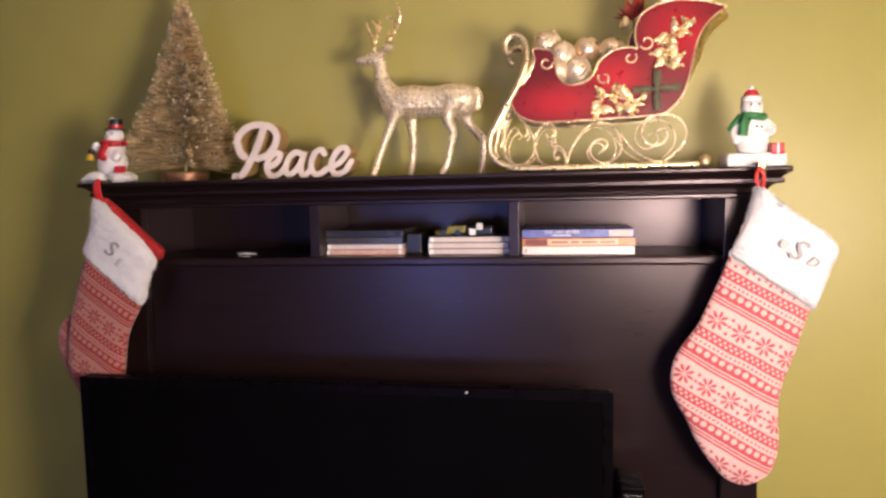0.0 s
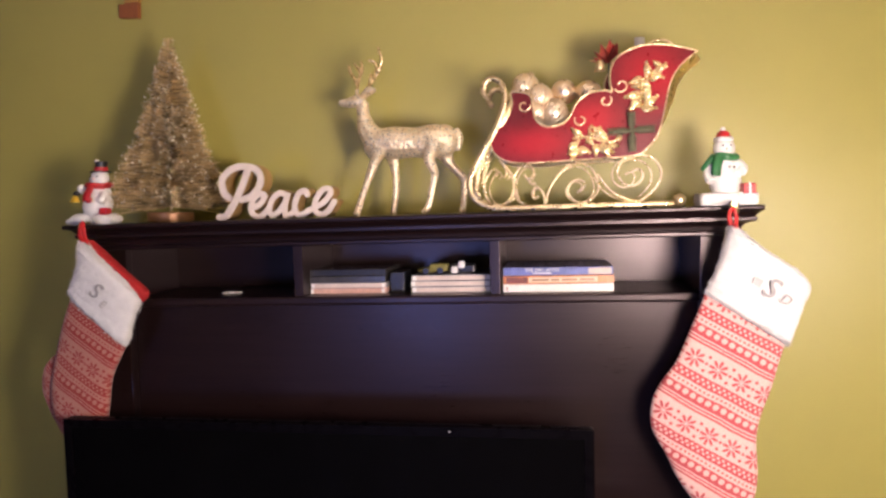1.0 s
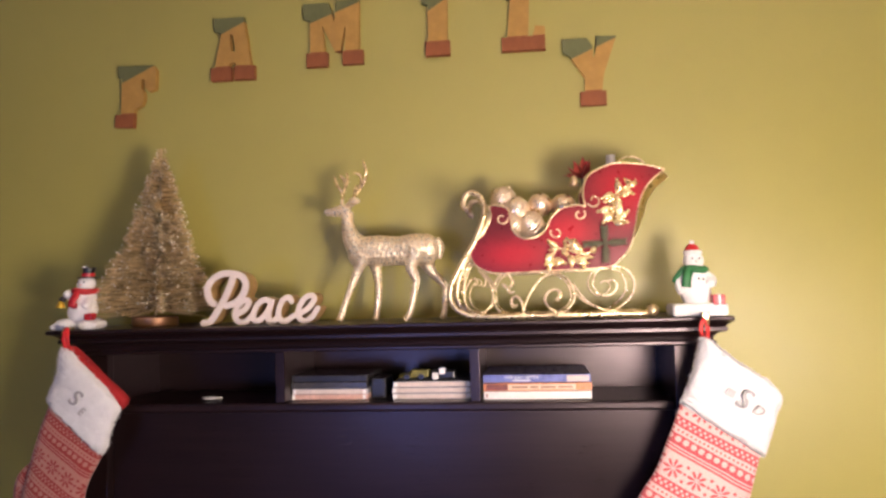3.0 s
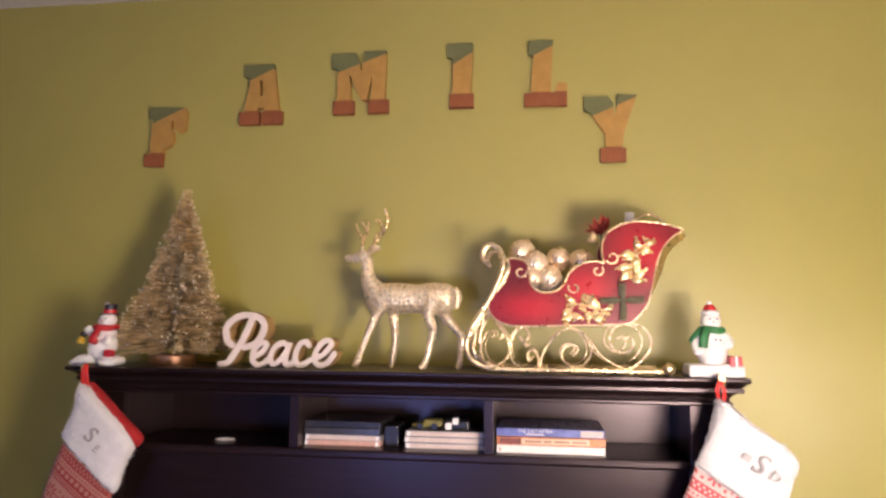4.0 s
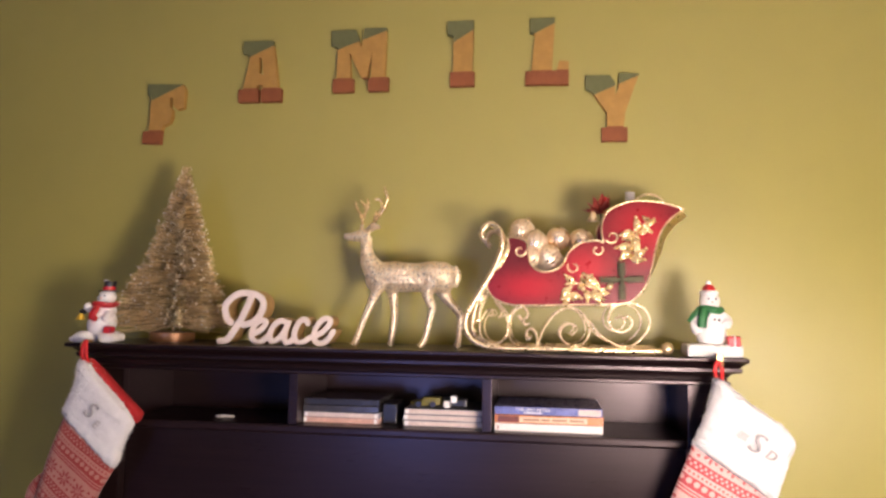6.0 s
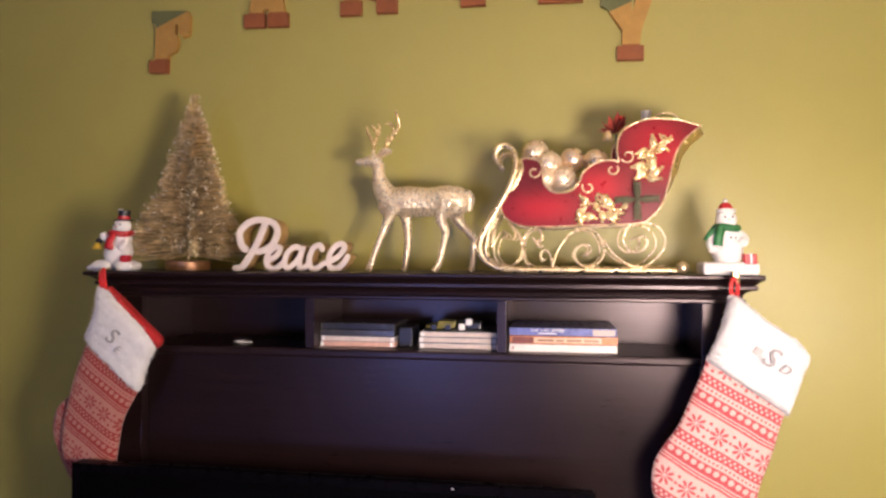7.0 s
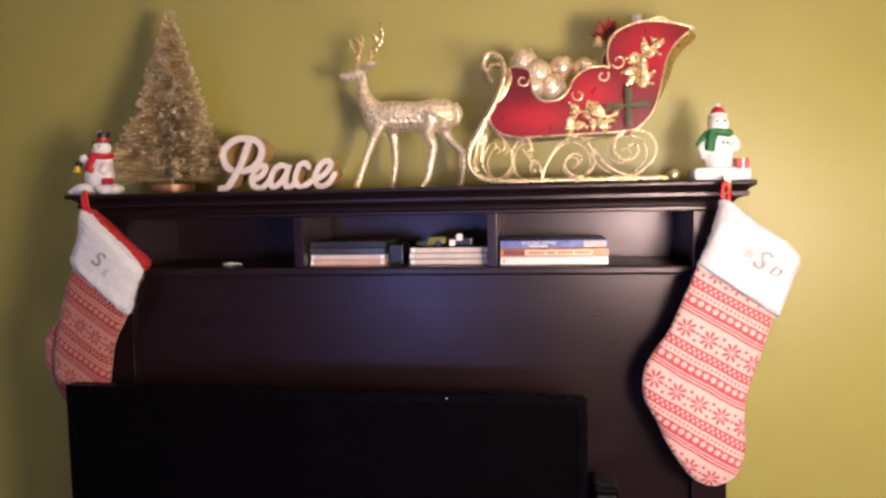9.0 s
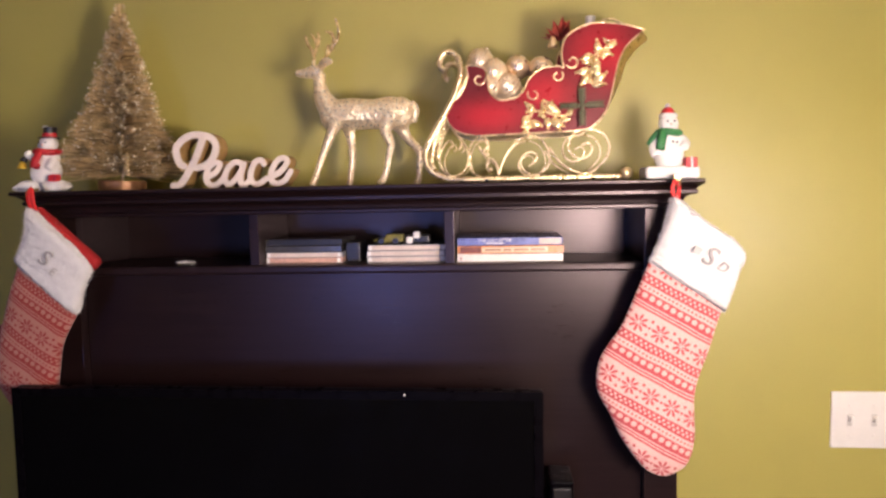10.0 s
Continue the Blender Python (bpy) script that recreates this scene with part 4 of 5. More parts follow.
limb(bm, [(-0.028, 0.112), (-0.024, 0.088), (-0.022, 0.054), (-0.026, 0.024), (-0.028, 0.008), (-0.031, 0.002)], [0.012, 0.0074, 0.0056, 0.0050, 0.0050, 0.0058], 0.013, 0.018)
limb(bm, [(0.058, 0.132), (0.046, 0.100), (0.055, 0.074), (0.050, 0.050), (0.045, 0.022), (0.037, 0.006), (0.032, 0.002)], [0.020, 0.0098, 0.0062, 0.0050, 0.0047, 0.0052, 0.0060], -0.013, -0.020)
limb(bm, [(0.066, 0.120), (0.078, 0.092), (0.095, 0.072), (0.104, 0.058), (0.102, 0.030), (0.100, 0.010), (0.096, 0.002)], [0.018, 0.0085, 0.0064, 0.0060, 0.0048, 0.0050, 0.0060], 0.013, 0.020)
limb(bm, [(-0.072, 0.217), (-0.060, 0.224), (-0.046, 0.223)], [0.004, 0.0062, 0.0022], -0.008, -0.020)
limb(bm, [(-0.076, 0.218), (-0.066, 0.227), (-0.058, 0.230)], [0.004, 0.0055, 0.0022], 0.008, 0.019)
ANTLERS = (([(-0.088, 0.216), (-0.087, 0.232), (-0.083, 0.252), (-0.078, 0.268), (-0.081, 0.284)], 0.004, 0.018), ([(-0.087, 0.240), (-0.092, 0.252), (-0.099, 0.262), (-0.103, 0.277)], 0.008, 0.012),
           ([(-0.081, 0.262), (-0.087, 0.272), (-0.093, 0.279)], 0.014, 0.012), ([(-0.076, 0.216), (-0.060, 0.234), (-0.050, 0.247), (-0.045, 0.262), (-0.048, 0.274), (-0.060, 0.277)], -0.004, -0.014),
           ([(-0.050, 0.247), (-0.038, 0.262), (-0.034, 0.278), (-0.039, 0.299)], -0.010, -0.020), ([(-0.058, 0.236), (-0.058, 0.246), (-0.056, 0.256)], -0.009, -0.004))
for pts, y, y2 in ANTLERS:
    limb(bm, pts, [0.0034] + [0.0024] * (len(pts) - 2) + [0.0016], y, y2)
bm = remeshed(bm, 0.0013, 2)
bm.normal_update()
for v in bm.verts:          # combed, clotted coat under the glitter
    if v.co.z < 0.222:
        q = v.co
        fur = noise.noise(Vector((q.x * 260, q.y * 260, q.z * 85))) + 0.6 * noise.noise(q * 420)
        v.co = q + v.normal * 0.0008 * fur
for f in bm.faces:
    f.material_index = 1 if f.calc_center_median().z > 0.231 else 0
deer = tagged(part("deer_figurine", bm, [M_DEER, M_LEAFGOLD], None, smooth=True), "champagne gold glittered standing deer figurine with antlers", "figurine")
deer.matrix_basis = pose(0.030, 0.105, TOP)

# ---- sleigh with baubles ----
sleigh = thing("sleigh_ornament", pose(0.335, 0.030, TOP) @ Matrix.Diagonal((1, 1, 0.975, 1)), "red metal sleigh with gold scrollwork and runners", "sleigh")
OUTLINE = [(-0.101, 0.203), (-0.080, 0.197), (-0.074, 0.179), (-0.070, 0.156), (-0.053, 0.142), (-0.028, 0.145), (-0.013, 0.158), (-0.005, 0.176), (0.016, 0.193), (0.042, 0.197), (0.053, 0.194), (0.050, 0.212),
           (0.052, 0.232), (0.062, 0.249), (0.083, 0.261), (0.109, 0.267), (0.150, 0.263), (0.186, 0.252)]
BACKLINE = [(0.186, 0.252), (0.162, 0.232), (0.147, 0.209), (0.139, 0.181), (0.133, 0.150), (0.123, 0.119), (0.105, 0.097), (0.084, 0.087), (0.000, 0.084), (-0.091, 0.082), (-0.124, 0.089), (-0.140, 0.103), (-0.145, 0.122), (-0.135, 0.138), (-0.118, 0.156), (-0.107, 0.183), (-0.110, 0.200), (-0.101, 0.203)]
top_line = [(v[0], v[1]) for v in spline([Vector(p) for p in OUTLINE], 5)]
back_line = [(v[0], v[1]) for v in spline([Vector(p) for p in BACKLINE], 5)]
DEEP = 0.105
RUNNER = [(-0.146, 0.196), (-0.153, 0.201), (-0.154, 0.213), (-0.147, 0.224), (-0.136, 0.226), (-0.124, 0.216), (-0.119, 0.196), (-0.122, 0.176), (-0.135, 0.143), (-0.158, 0.103), (-0.177, 0.068), (-0.182, 0.047), (-0.174, 0.024), (-0.150, 0.010), (-0.119, 0.0065), (-0.040, 0.0065), (0.060, 0.0065), (0.152, 0.0065)]


def curl(cx, cz, r, start, turns, shrink=0.25, n=22):
    """A spiral of (x, z) that winds inwards."""
    return [(cx + (r * (1 - (1 - shrink) * i / n)) * math.cos(radians(start) + 2 * math.pi * turns * i / n), cz + (r * (1 - (1 - shrink) * i / n)) * math.sin(radians(start) + 2 * math.pi * turns * i / n)) for i in range(n + 1)]


SCROLLS = [
    [(-0.132, 0.090), (-0.122, 0.076), (-0.120, 0.065), (-0.125, 0.059)],
    [(-0.127, 0.085), (-0.112, 0.063), (-0.108, 0.038), (-0.117, 0.020), (-0.133, 0.012), (-0.149, 0.019), (-0.157, 0.036), (-0.155, 0.054), (-0.146, 0.070), (-0.138, 0.074), (-0.134, 0.066), (-0.140, 0.062)],
    [(-0.089, 0.011), (-0.102, 0.020), (-0.108, 0.040), (-0.106, 0.060), (-0.097, 0.075), (-0.084, 0.080), (-0.075, 0.070), (-0.077, 0.060), (-0.085, 0.056), (-0.091, 0.064)],
    [(-0.085, 0.056), (-0.079, 0.047), (-0.073, 0.050)],
    [(-0.057, 0.011), (-0.060, 0.030), (-0.069, 0.041), (-0.077, 0.035), (-0.075, 0.022), (-0.068, 0.026)],
]
WAVES = [
    [(-0.057, 0.011), (-0.051, 0.033), (-0.038, 0.056), (-0.023, 0.072), (-0.004, 0.079), (0.015, 0.072), (0.026, 0.055), (0.029, 0.036), (0.021, 0.020), (0.004, 0.012), (-0.012, 0.018), (-0.020, 0.032), (-0.015, 0.045), (-0.003, 0.051), (0.007, 0.046), (0.006, 0.038), (-0.001, 0.031)],
    [(0.028, 0.059), (0.045, 0.034), (0.068, 0.018), (0.091, 0.012), (0.113, 0.026), (0.126, 0.044), (0.128, 0.062), (0.118, 0.080), (0.102, 0.087), (0.084, 0.087), (0.068, 0.080), (0.061, 0.064), (0.064, 0.048), (0.078, 0.038), (0.093, 0.042), (0.100, 0.055), (0.094, 0.065), (0.083, 0.061)],
]
CURLS = [
    curl(-0.088, 0.178, 0.0105, 10, -0.9, 0.45, 12),
    curl(0.003, 0.150, 0.0105, 150, 0.85, 0.45, 12),
    curl(0.043, 0.180, 0.010, 40, -0.85, 0.45, 12),
    curl(0.068, 0.203, 0.0115, 205, 0.9, 0.45, 12),
]
for side, y in (("front", 0.0), ("rear", DEEP)):
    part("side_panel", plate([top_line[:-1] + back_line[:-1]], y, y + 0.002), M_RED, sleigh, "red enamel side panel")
    whole = top_line[:-1] + back_line[:-1]
    part("panel_trim", tube([(p[0], y + 0.001, p[1]) for p in whole], 0.0019, closed=True, seg=8, flat=1.2), M_GOLD, sleigh, "gold wire edge", smooth=True)
    line = [(v[0], y + 0.001, v[1]) for v in spline([Vector(p) for p in RUNNER], 6)]
    part("runner", tube(line, 0.0052, seg=10, flat=1.0), M_GOLD, sleigh, "gold runner with a curled front", smooth=True)
    line = [(v[0], y + 0.004, v[1]) for v in spline([Vector(p) for p in ((-0.105, 0.198), (-0.112, 0.176), (-0.128, 0.148), (-0.150, 0.110), (-0.166, 0.074), (-0.170, 0.046))], 6)]
    part("runner_brace", tube(line, 0.0040, seg=8), M_GOLD, sleigh, smooth=True)
    if side == "front":
        part("runner_ball", ball((0.156, y + 0.001, 0.0112), 0.0112, seg=16), M_GOLD, sleigh, smooth=True)
    for s in SCROLLS + WAVES + (CURLS if side == "front" else []):
        part("scroll", tube([(v[0], y + 0.001, v[1]) for v in spline([Vector(p) for p in s], 4)], 0.0019 if side == "front" else 0.0014, seg=8), M_GOLD, sleigh, smooth=True)
bm = bmesh.new()
edge = back_line[1:-12]
rows = []
for j in range(9):
    t = j / 8
    out = 0.017 * math.sin(math.pi * t)
    rows.append([bm.verts.new((p[0] + (out if p[1] > 0.10 and p[0] > 0.05 else 0.0) * min(1.0, max(0.0, (p[1] - 0.10) / 0.08)), 0.002 + (DEEP - 0.002) * t, p[1] - 0.3 * out * (p[1] > 0.18))) for p in edge])
for a, b in zip(rows, rows[1:]):
    for i in range(len(edge) - 1):
        bm.faces.new((a[i], a[i + 1], b[i + 1], b[i]))
bmesh.ops.solidify(bm, geom=bm.faces[:], thickness=0.0012)
part("shell", bm, M_GOLD, sleigh, "curved gold seat back and floor", smooth=True)
part("rear_rim", tube(spline([(0.106, 0.085, 0.262), (0.120, 0.088, 0.284), (0.140, 0.090, 0.294), (0.160, 0.090, 0.288), (0.173, 0.088, 0.270), (0.176, 0.080, 0.252)], 6), 0.0020, seg=8), M_GOLD, sleigh, "curled gold wire over the seat back", smooth=True)
for x, z in ((-0.119, 0.0065), (0.080, 0.0065), (-0.119, 0.196)):
    part("cross_bar", tube([(x, 0.001, z), (x, DEEP + 0.001, z)], 0.003, seg=8), M_GOLD, sleigh, smooth=True)


def leaf(bm, at, angle, length, wide):
    """A small cupped metal leaf lying on the panel."""
    a = radians(angle)
    d, s = Vector((math.cos(a), 0, math.sin(a))), Vector((-math.sin(a), 0, math.cos(a)))
    o = Vector((at[0], -0.0015, at[1]))
    rows = []
    for i in range(7):
        t = i / 6
        w = wide * math.sin(math.pi * min(0.97, t * 0.85 + 0.12)) * 0.5
        c = o + d * length * (t - 0.18 * t * t) + s * 0.34 * length * t * t
        lift = -0.0045 * math.sin(math.pi * t)
        rows.append([bm.verts.new(c + s * w * k + Vector((0, lift * (1 - 0.6 * abs(k)) - (0.002 * t), 0))) for k in (-1, -0.5, 0, 0.5, 1)])
    for p, q in zip(rows, rows[1:]):
        for j in range(4):
            bm.faces.new((p[j], p[j + 1], q[j + 1], q[j]))
    ball(o + d * length * 0.80 + s * 0.40 * length + Vector((0, -0.003, 0)), wide * 0.22, bm=bm, seg=10)


SPRAYS = [
    ("upper", [(0.096, 0.165), (0.099, 0.190), (0.102, 0.210), (0.118, 0.222), (0.128, 0.230)],
     [(0.102, 0.208, 160, 0.022, 0.010), (0.106, 0.216, 60, 0.022, 0.010), (0.118, 0.221, -60, 0.018, 0.009), (0.120, 0.224, 5, 0.020, 0.008), (0.112, 0.214, -30, 0.016, 0.009),
      (0.098, 0.182, 150, 0.025, 0.011), (0.098, 0.176, 190, 0.022, 0.011), (0.100, 0.178, 35, 0.024, 0.011), (0.102, 0.172, 0, 0.024, 0.010), (0.100, 0.168, -40, 0.022, 0.010), (0.098, 0.166, 120, 0.016, 0.009), (0.100, 0.196, 140, 0.016, 0.008), (0.101, 0.198, 30, 0.016, 0.008), (0.126, 0.229, 100, 0.012, 0.008), (0.126, 0.228, -20, 0.013, 0.008), (0.098, 0.190, 20, 0.018, 0.008)]),
    ("lower", [(0.064, 0.116), (0.046, 0.111), (0.024, 0.118), (0.004, 0.121), (-0.004, 0.108), (-0.003, 0.092)],
     [(0.044, 0.112, 120, 0.026, 0.011), (0.038, 0.113, 100, 0.032, 0.011), (0.032, 0.114, 60, 0.022, 0.010), (0.040, 0.108, -100, 0.022, 0.011), (0.030, 0.108, -130, 0.018, 0.010), (0.046, 0.108, -40, 0.016, 0.009),
      (0.000, 0.120, 100, 0.020, 0.009), (-0.002, 0.112, 205, 0.024, 0.010), (-0.004, 0.106, 230, 0.020, 0.010), (0.000, 0.106, -60, 0.020, 0.010), (0.058, 0.114, 20, 0.014, 0.008), (0.014, 0.119, -80, 0.014, 0.008), (0.018, 0.119, 70, 0.015, 0.008), (0.006, 0.121, 160, 0.016, 0.008), (-0.003, 0.098, 200, 0.016, 0.009), (-0.003, 0.098, -20, 0.016, 0.009), (0.036, 0.110, -70, 0.024, 0.010)]),
]
for _, stem, leaves in SPRAYS:
    bm = tube([(v[0], -0.0025, v[1]) for v in spline([Vector(p) for p in stem], 5)], 0.0021, seg=8)
    for x, z, a, l, w in leaves:
        leaf(bm, (x, z), a, l * 1.08, w * 1.5)
    part("leaf_spray", bm, M_LEAFGOLD, sleigh, "raised gold leaf ornament", smooth=True)
bm = bmesh.new()
for a, l in ((2, 0.035), (92, 0.029), (182, 0.037), (270, 0.034)):
    d = Vector((math.cos(radians(a)), 0, math.sin(radians(a))))
    o = Vector((0.083, -0.008, 0.128))
    tube([o, o + d * l * 0.5, o + d * l], [0.0034, 0.0040, 0.0022], bm, 8, flat=0.6)
    for k in range(9):
        c = o + d * l * (0.2 + 0.09 * k)
        n = Vector((-d.z, 0, d.x))
        for s in (-1, 1):
            tube([c, c + d * 0.004 + n * s * 0.0065 + Vector((0, -0.002, 0))], [0.0016, 0.0007], bm, 5)
part("cross_ornament", bm, M_GREENDARK, sleigh, "dark green cross shaped sprig ornament")


def bauble(at, r, ribbed):
    ob = thing("bauble", at, "shiny gold ribbed christmas bauble in the sleigh" if ribbed else "smooth satin gold christmas bauble in the sleigh", "bauble", "gold baubles")
    bm = ball((0, 0, 0), r, seg=108 if ribbed else 36)
    if ribbed:
        for v in bm.verts:
            v.co *= 1 + 0.045 * (0.5 - abs(math.sin(math.atan2(v.co.y, v.co.x) * 9)) ** 0.7)
        for f in bm.faces:
            c = f.calc_center_median()
            f.material_index = int(math.floor(math.atan2(c.y, c.x) / math.pi * 18)) % 2
    part("globe", bm, [M_BALL, M_STRIPE], ob, smooth=True)
    cap = lathe([(r * 0.22, r * 0.96), (r * 0.22, r * 1.12), (r * 0.1, r * 1.16)], seg=12)
    part("cap", cap, M_GOLD, ob, smooth=True)
    return ob


for x, y, z, r, turn, ribbed in ((-0.087, 0.062, 0.216, 0.022, 20, True), (-0.063, 0.040, 0.193, 0.021, -30, True), (-0.040, 0.030, 0.165, 0.0215, 50, True), (-0.022, 0.052, 0.203, 0.0195, -10, False), (0.019, 0.056, 0.198, 0.021, 15, False),
                                 (-0.068, 0.026, 0.166, 0.0165, 35, True), (-0.076, 0.070, 0.160, 0.022, 0, False), (-0.030, 0.075, 0.155, 0.022, 0, False), (0.010, 0.040, 0.152, 0.022, 0, False), (0.015, 0.082, 0.150, 0.022, 0, False), (-0.055, 0.055, 0.118, 0.024, 0, False),
                                 (-0.005, 0.050, 0.112, 0.024, 0, False), (0.045, 0.050, 0.112, 0.024, 0, False), (0.052, 0.062, 0.165, 0.022, 0, False), (-0.105, 0.055, 0.118, 0.024, 0, False), (-0.095, 0.060, 0.170, 0.020, 0, False)):
    bauble(pose(0.335 + x, 0.030 + y, TOP + z * 0.975 + 0.003, turn * 0.5, 15 + turn * 0.5, turn) if ribbed else pose(0.335 + x, 0.030 + y, TOP + z * 0.975 + 0.003, turn, 90 + turn, turn), r * 1.10, ribbed)

bow = thing("red_poinsettia", (0.335 + 0.054, 0.088, TOP + 0.246), "red fabric flower with gold bells tucked in the sleigh", "decoration")
bm = bmesh.new()
for i in range(13):
    a, e = radians(i * 137.5), radians(15 + 50 * (i % 3) / 2)
    d = Vector((math.cos(a) * math.cos(e), math.sin(a) * math.cos(e), math.sin(e)))
    s = d.cross(Vector((0, 0, 1))).normalized()
    n = d.cross(s)
    l = 0.034 + 0.010 * (i % 4) / 3
    pts = [Vector(), d * l * 0.5 + s * 0.008 + n * 0.002, d * l * 0.5 - s * 0.008 + n * 0.002, d * l]
    v = [bm.verts.new(p) for p in pts] + [bm.verts.new(d * l * 0.5 - n * 0.003)]
    for f in ((0, 1, 4), (1, 3, 4), (3, 2, 4), (2, 0, 4)):
        bm.faces.new([v[j] for j in f])
part("petals", bm, M_PETAL, bow, "red fabric petals")
part("bell", lathe([(0.009, -0.022), (0.0075, -0.016), (0.006, -0.008), (0.003, -0.004), (0.0, -0.004)], seg=16, at=(-0.016, -0.022, 0.006)), M_GOLD, bow, "gold bell", smooth=True)
part("berry", ball((0.006, -0.008, 0.026), 0.0042, seg=10), M_RIBBON, bow, smooth=True)
part("stem", tube([(0, 0, 0), (0.002, -0.004, -0.07)], 0.002, seg=6), M_GREENDARK, bow)
clip = thing("candle_cup", (0.335 + 0.106, 0.095, TOP + 0.241), "small pale frosted cup standing in the sleigh", "cup")
part("cup", lathe([(0.0, 0.0), (0.0075, 0.0), (0.0085, 0.045), (0.0072, 0.045), (0.0062, 0.003), (0.0, 0.003)], seg=20), M_BULB, clip, smooth=True)

# ---- things in the cubbies ----
def case(kind, x0, x1, y0, deep, z, h, material, label, spine=None, skew=0.0):
    ob = thing(kind, pose((x0 + x1) / 2, y0, z, 0, 0, skew), label, "disc case", "stacked " + kind.replace("_", " ") + "s")
    w = (x1 - x0) / 2
    part("shell", box(-w, w, 0.001, deep, 0.0003, h - 0.0003, 0.0008), material, ob)
    if spine:
        part("spine", box(-w + 0.002, w - 0.002, 0.0, 0.0009, 0.0012, h - 0.0012), spine, ob)
    return ob


FLOOR = OZ0
dv = case("dvd_case", 0.203, 0.389, 0.064, 0.135, FLOOR, 0.0142, M_WHITESP, "white dvd case at the bottom of a stack", M_WHITESP)
part("mark", box(-0.088, -0.0855, -0.0006, -0.0001, 0.004, 0.0095), M_BROWNINK, dv)
dv = case("dvd_case", 0.203, 0.390, 0.063, 0.135, FLOOR + 0.0143, 0.0142, M_ORANGE, "orange dvd case in the middle of a stack", M_ORANGE, 0.3)
strip = part("title_strip", box(-0.050, 0.066, -0.0006, -0.0001, 0.0025, 0.0118), M_CREAM, dv, "cream title strip")
part("picture", box(-0.088, -0.051, -0.0006, -0.0001, 0.0018, 0.0124), M_BROWNSP, dv)
for a, b in ((-0.044, -0.016), (-0.012, 0.002), (0.006, 0.032), (0.036, 0.061)):
    part("title_bar", box(a, b, -0.0012, -0.0007, 0.0052, 0.0088), M_BROWNINK, strip, "illegible brown lettering")
dv = case("dvd_case", 0.203, 0.388, 0.064, 0.135, FLOOR + 0.0286, 0.0142, M_BLUE, "blue dvd case on top of a stack", M_BLUE, -0.3)
part("title", lettering("THE DAY AFTER", 0.0082, pose(-0.026, -0.0006, 0.0095), 0.0003), M_WHITEINK, dv, "white title lettering")
part("subtitle", box(-0.042, -0.010, -0.0006, -0.0001, 0.0032, 0.0052), M_WHITEINK, dv)
part("end_print", box(0.052, 0.090, -0.0006, -0.0001, 0.0018, 0.0124), M_PAPER, dv, "pale printed end")
for i, (x0, sk) in enumerate(((0.039, 0.4), (0.0375, -0.5), (0.040, 0.3))):
    cd = case("cd_case", x0, x0 + 0.141, 0.078, 0.124, FLOOR + i * 0.0105, 0.0102, M_CLEAR, "clear plastic cd case in a stack of three", M_PAPER, sk)
    for a in (-0.0705, 0.0625):
        part("hinge", box(a, a + 0.008, -0.0004, 0.0012, 0.001, 0.0092, 0.0003), M_WHITEINK, cd)
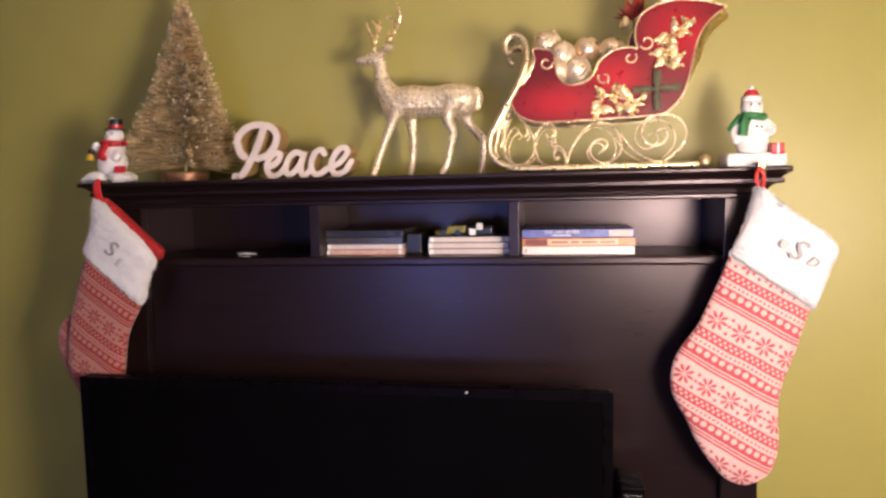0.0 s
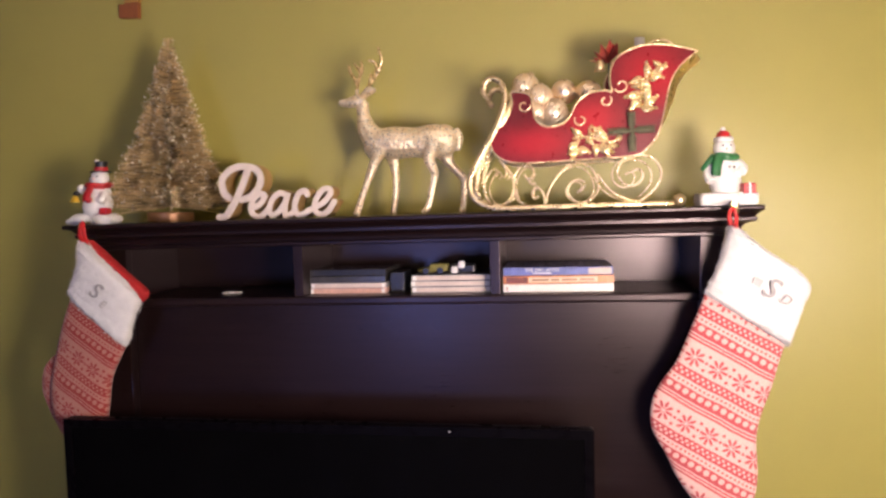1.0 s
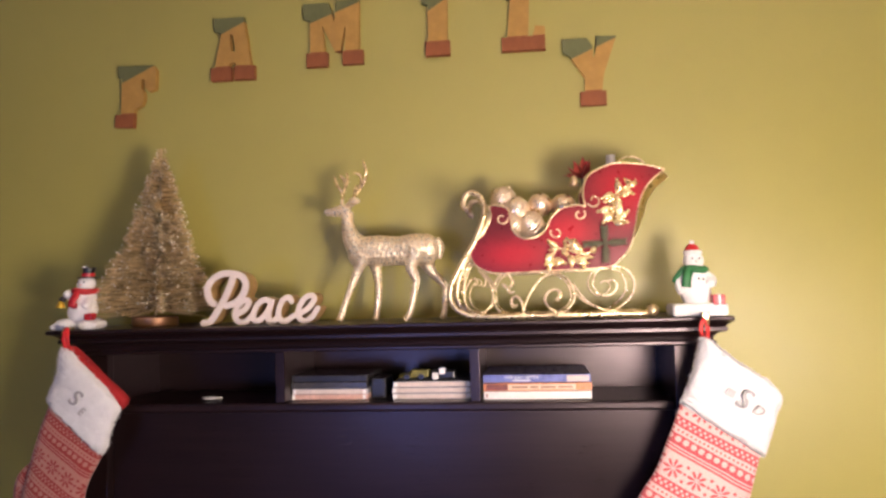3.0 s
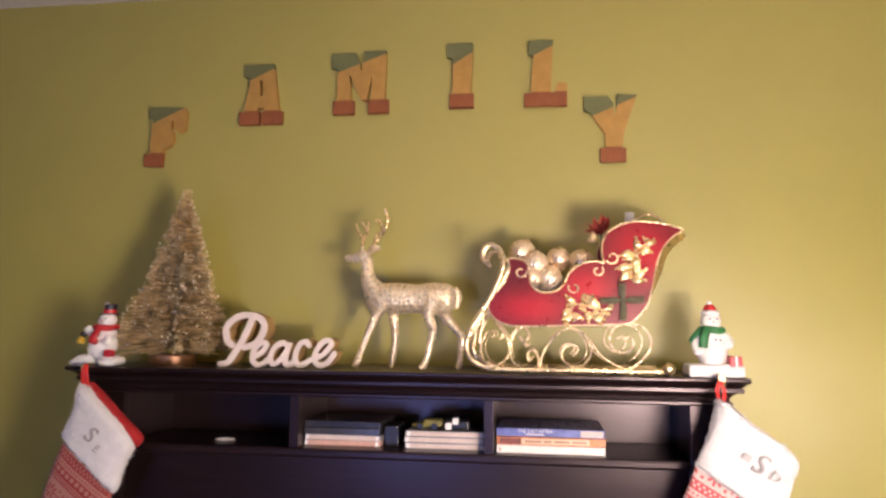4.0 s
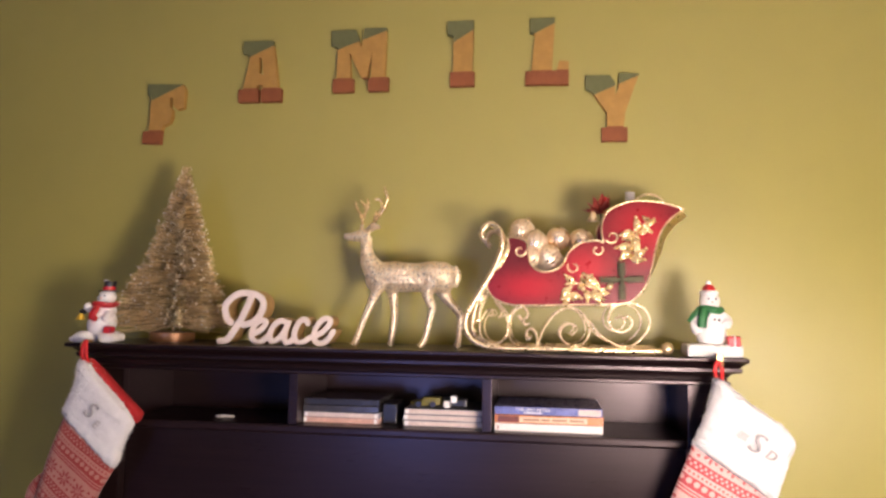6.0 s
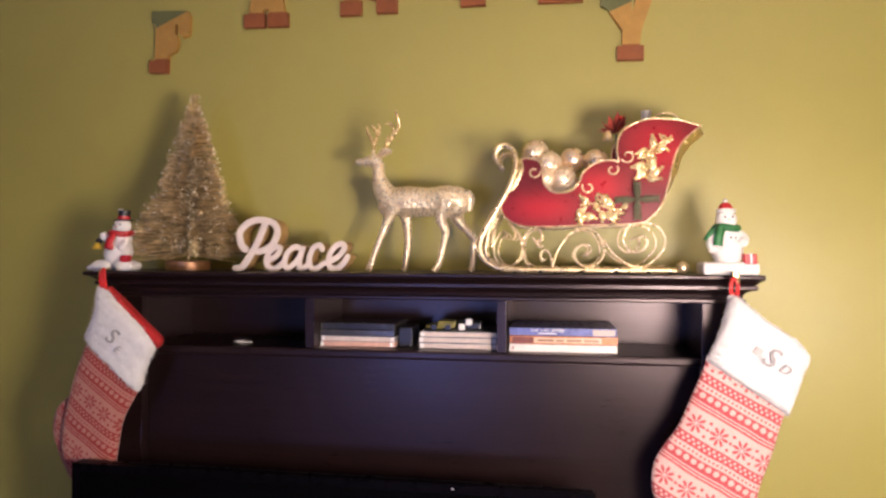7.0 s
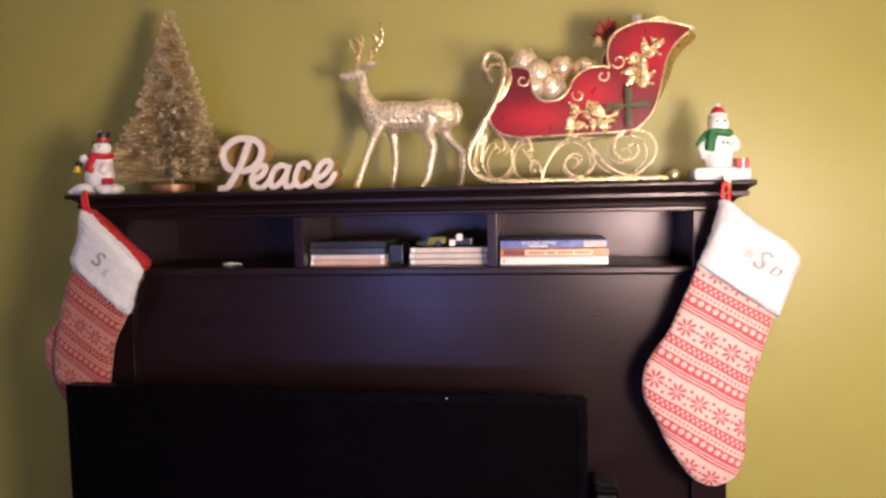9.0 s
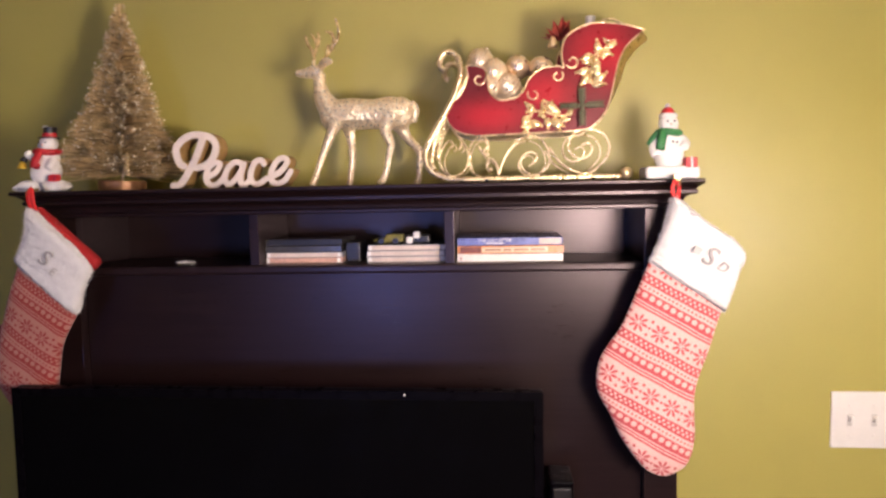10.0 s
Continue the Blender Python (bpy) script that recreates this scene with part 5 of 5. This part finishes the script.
for i, (x0, m, sp_, sk) in enumerate(((-0.150, M_PEACH, M_PEACH, 0.5), (-0.149, M_CLEAR, M_PAPER, -0.6), (-0.151, M_SMOKE, M_SMOKE, 0.4), (-0.150, M_SMOKE, M_BLACK, -0.3))):
    h = 0.0098 if i < 2 else 0.0120
    z = FLOOR + (i * 0.0099 if i < 2 else 0.0198 + (i - 2) * 0.0121)
    cd = case("cd_case", x0, x0 + 0.142, 0.078, 0.124, z, h, m, ("peach coloured" if i == 0 else "clear" if i == 1 else "smoky dark") + " plastic cd case in a stack of four", sp_, sk)
    for a in (-0.070, 0.045 if i > 1 else 0.062):
        part("hinge", box(a, a + 0.006, -0.0004, 0.0012, 0.001, h - 0.001, 0.0003), M_SMOKE if i > 1 else M_WHITEINK, cd)
bk = thing("small_box", (0.010, 0.095, FLOOR), "small dark box beside the cd stack", "box")
part("body", box(-0.014, 0.012, 0.0, 0.07, 0.0, 0.036, 0.002), M_BLACK, bk)
part("label_band", box(-0.0142, 0.0122, -0.0008, -0.0001, 0.018, 0.026), M_BLACK, bk)
toy = thing("toy_truck", (0.098, 0.090, FLOOR + 0.0315), "small olive toy truck lying on cd cases", "toy")
bm = ball((-0.035, 0.02, 0.006), 0.012, (1.6, 1.0, 0.5), seg=14)
box(-0.030, 0.004, 0.008, 0.034, 0.004, 0.018, 0.004, bm)
part("body", bm, M_OLIVE, toy, "mottled olive body", smooth=False)
part("cab", box(0.006, 0.052, 0.012, 0.040, 0.0, 0.016, 0.004), M_BLACK, toy)
for x, z in ((0.016, 0.006), (0.029, 0.0155)):
    part("white_knob", box(x - 0.006, x + 0.006, 0.002, 0.013, z - 0.0055, z + 0.007, 0.003), M_WHITEINK, toy)
for x in (-0.036, -0.010):
    part("wheel", tube([(x, 0.004, 0.0055), (x, 0.036, 0.0055)], 0.0055, seg=14), M_BLACK, toy)
scrap = thing("paper_scrap", (-0.322, 0.085, FLOOR), "crumpled white paper scrap lying in the cubby", "paper")
bm = ball((0.011, 0.01, 0.0022), 0.02, (1.0, 0.6, 0.10), seg=12)
for v in bm.verts:
    v.co += Vector((0, 0, max(0.0, 0.004 * noise.noise(v.co * 160))))
part("sheet", bm, M_WHITEINK, scrap)

# ---- the hutch and all that it carries lean a little, the east end higher ----
LEAN = pose(0.05, 0, 1.58, 0, -0.3, 0) @ pose(-0.05, 0, -1.58)
STANDING = {"floor_lamp", "media_console", "television", "speaker", "light_switch", "wall_letter"}
for ob in list(bpy.data.objects):
    if ob.parent is None and ob.type in {"EMPTY", "MESH"} and ob.get("kind") != "structure" and ob.name.split(".")[0] not in STANDING:
        ob.matrix_basis = LEAN @ ob.matrix_basis
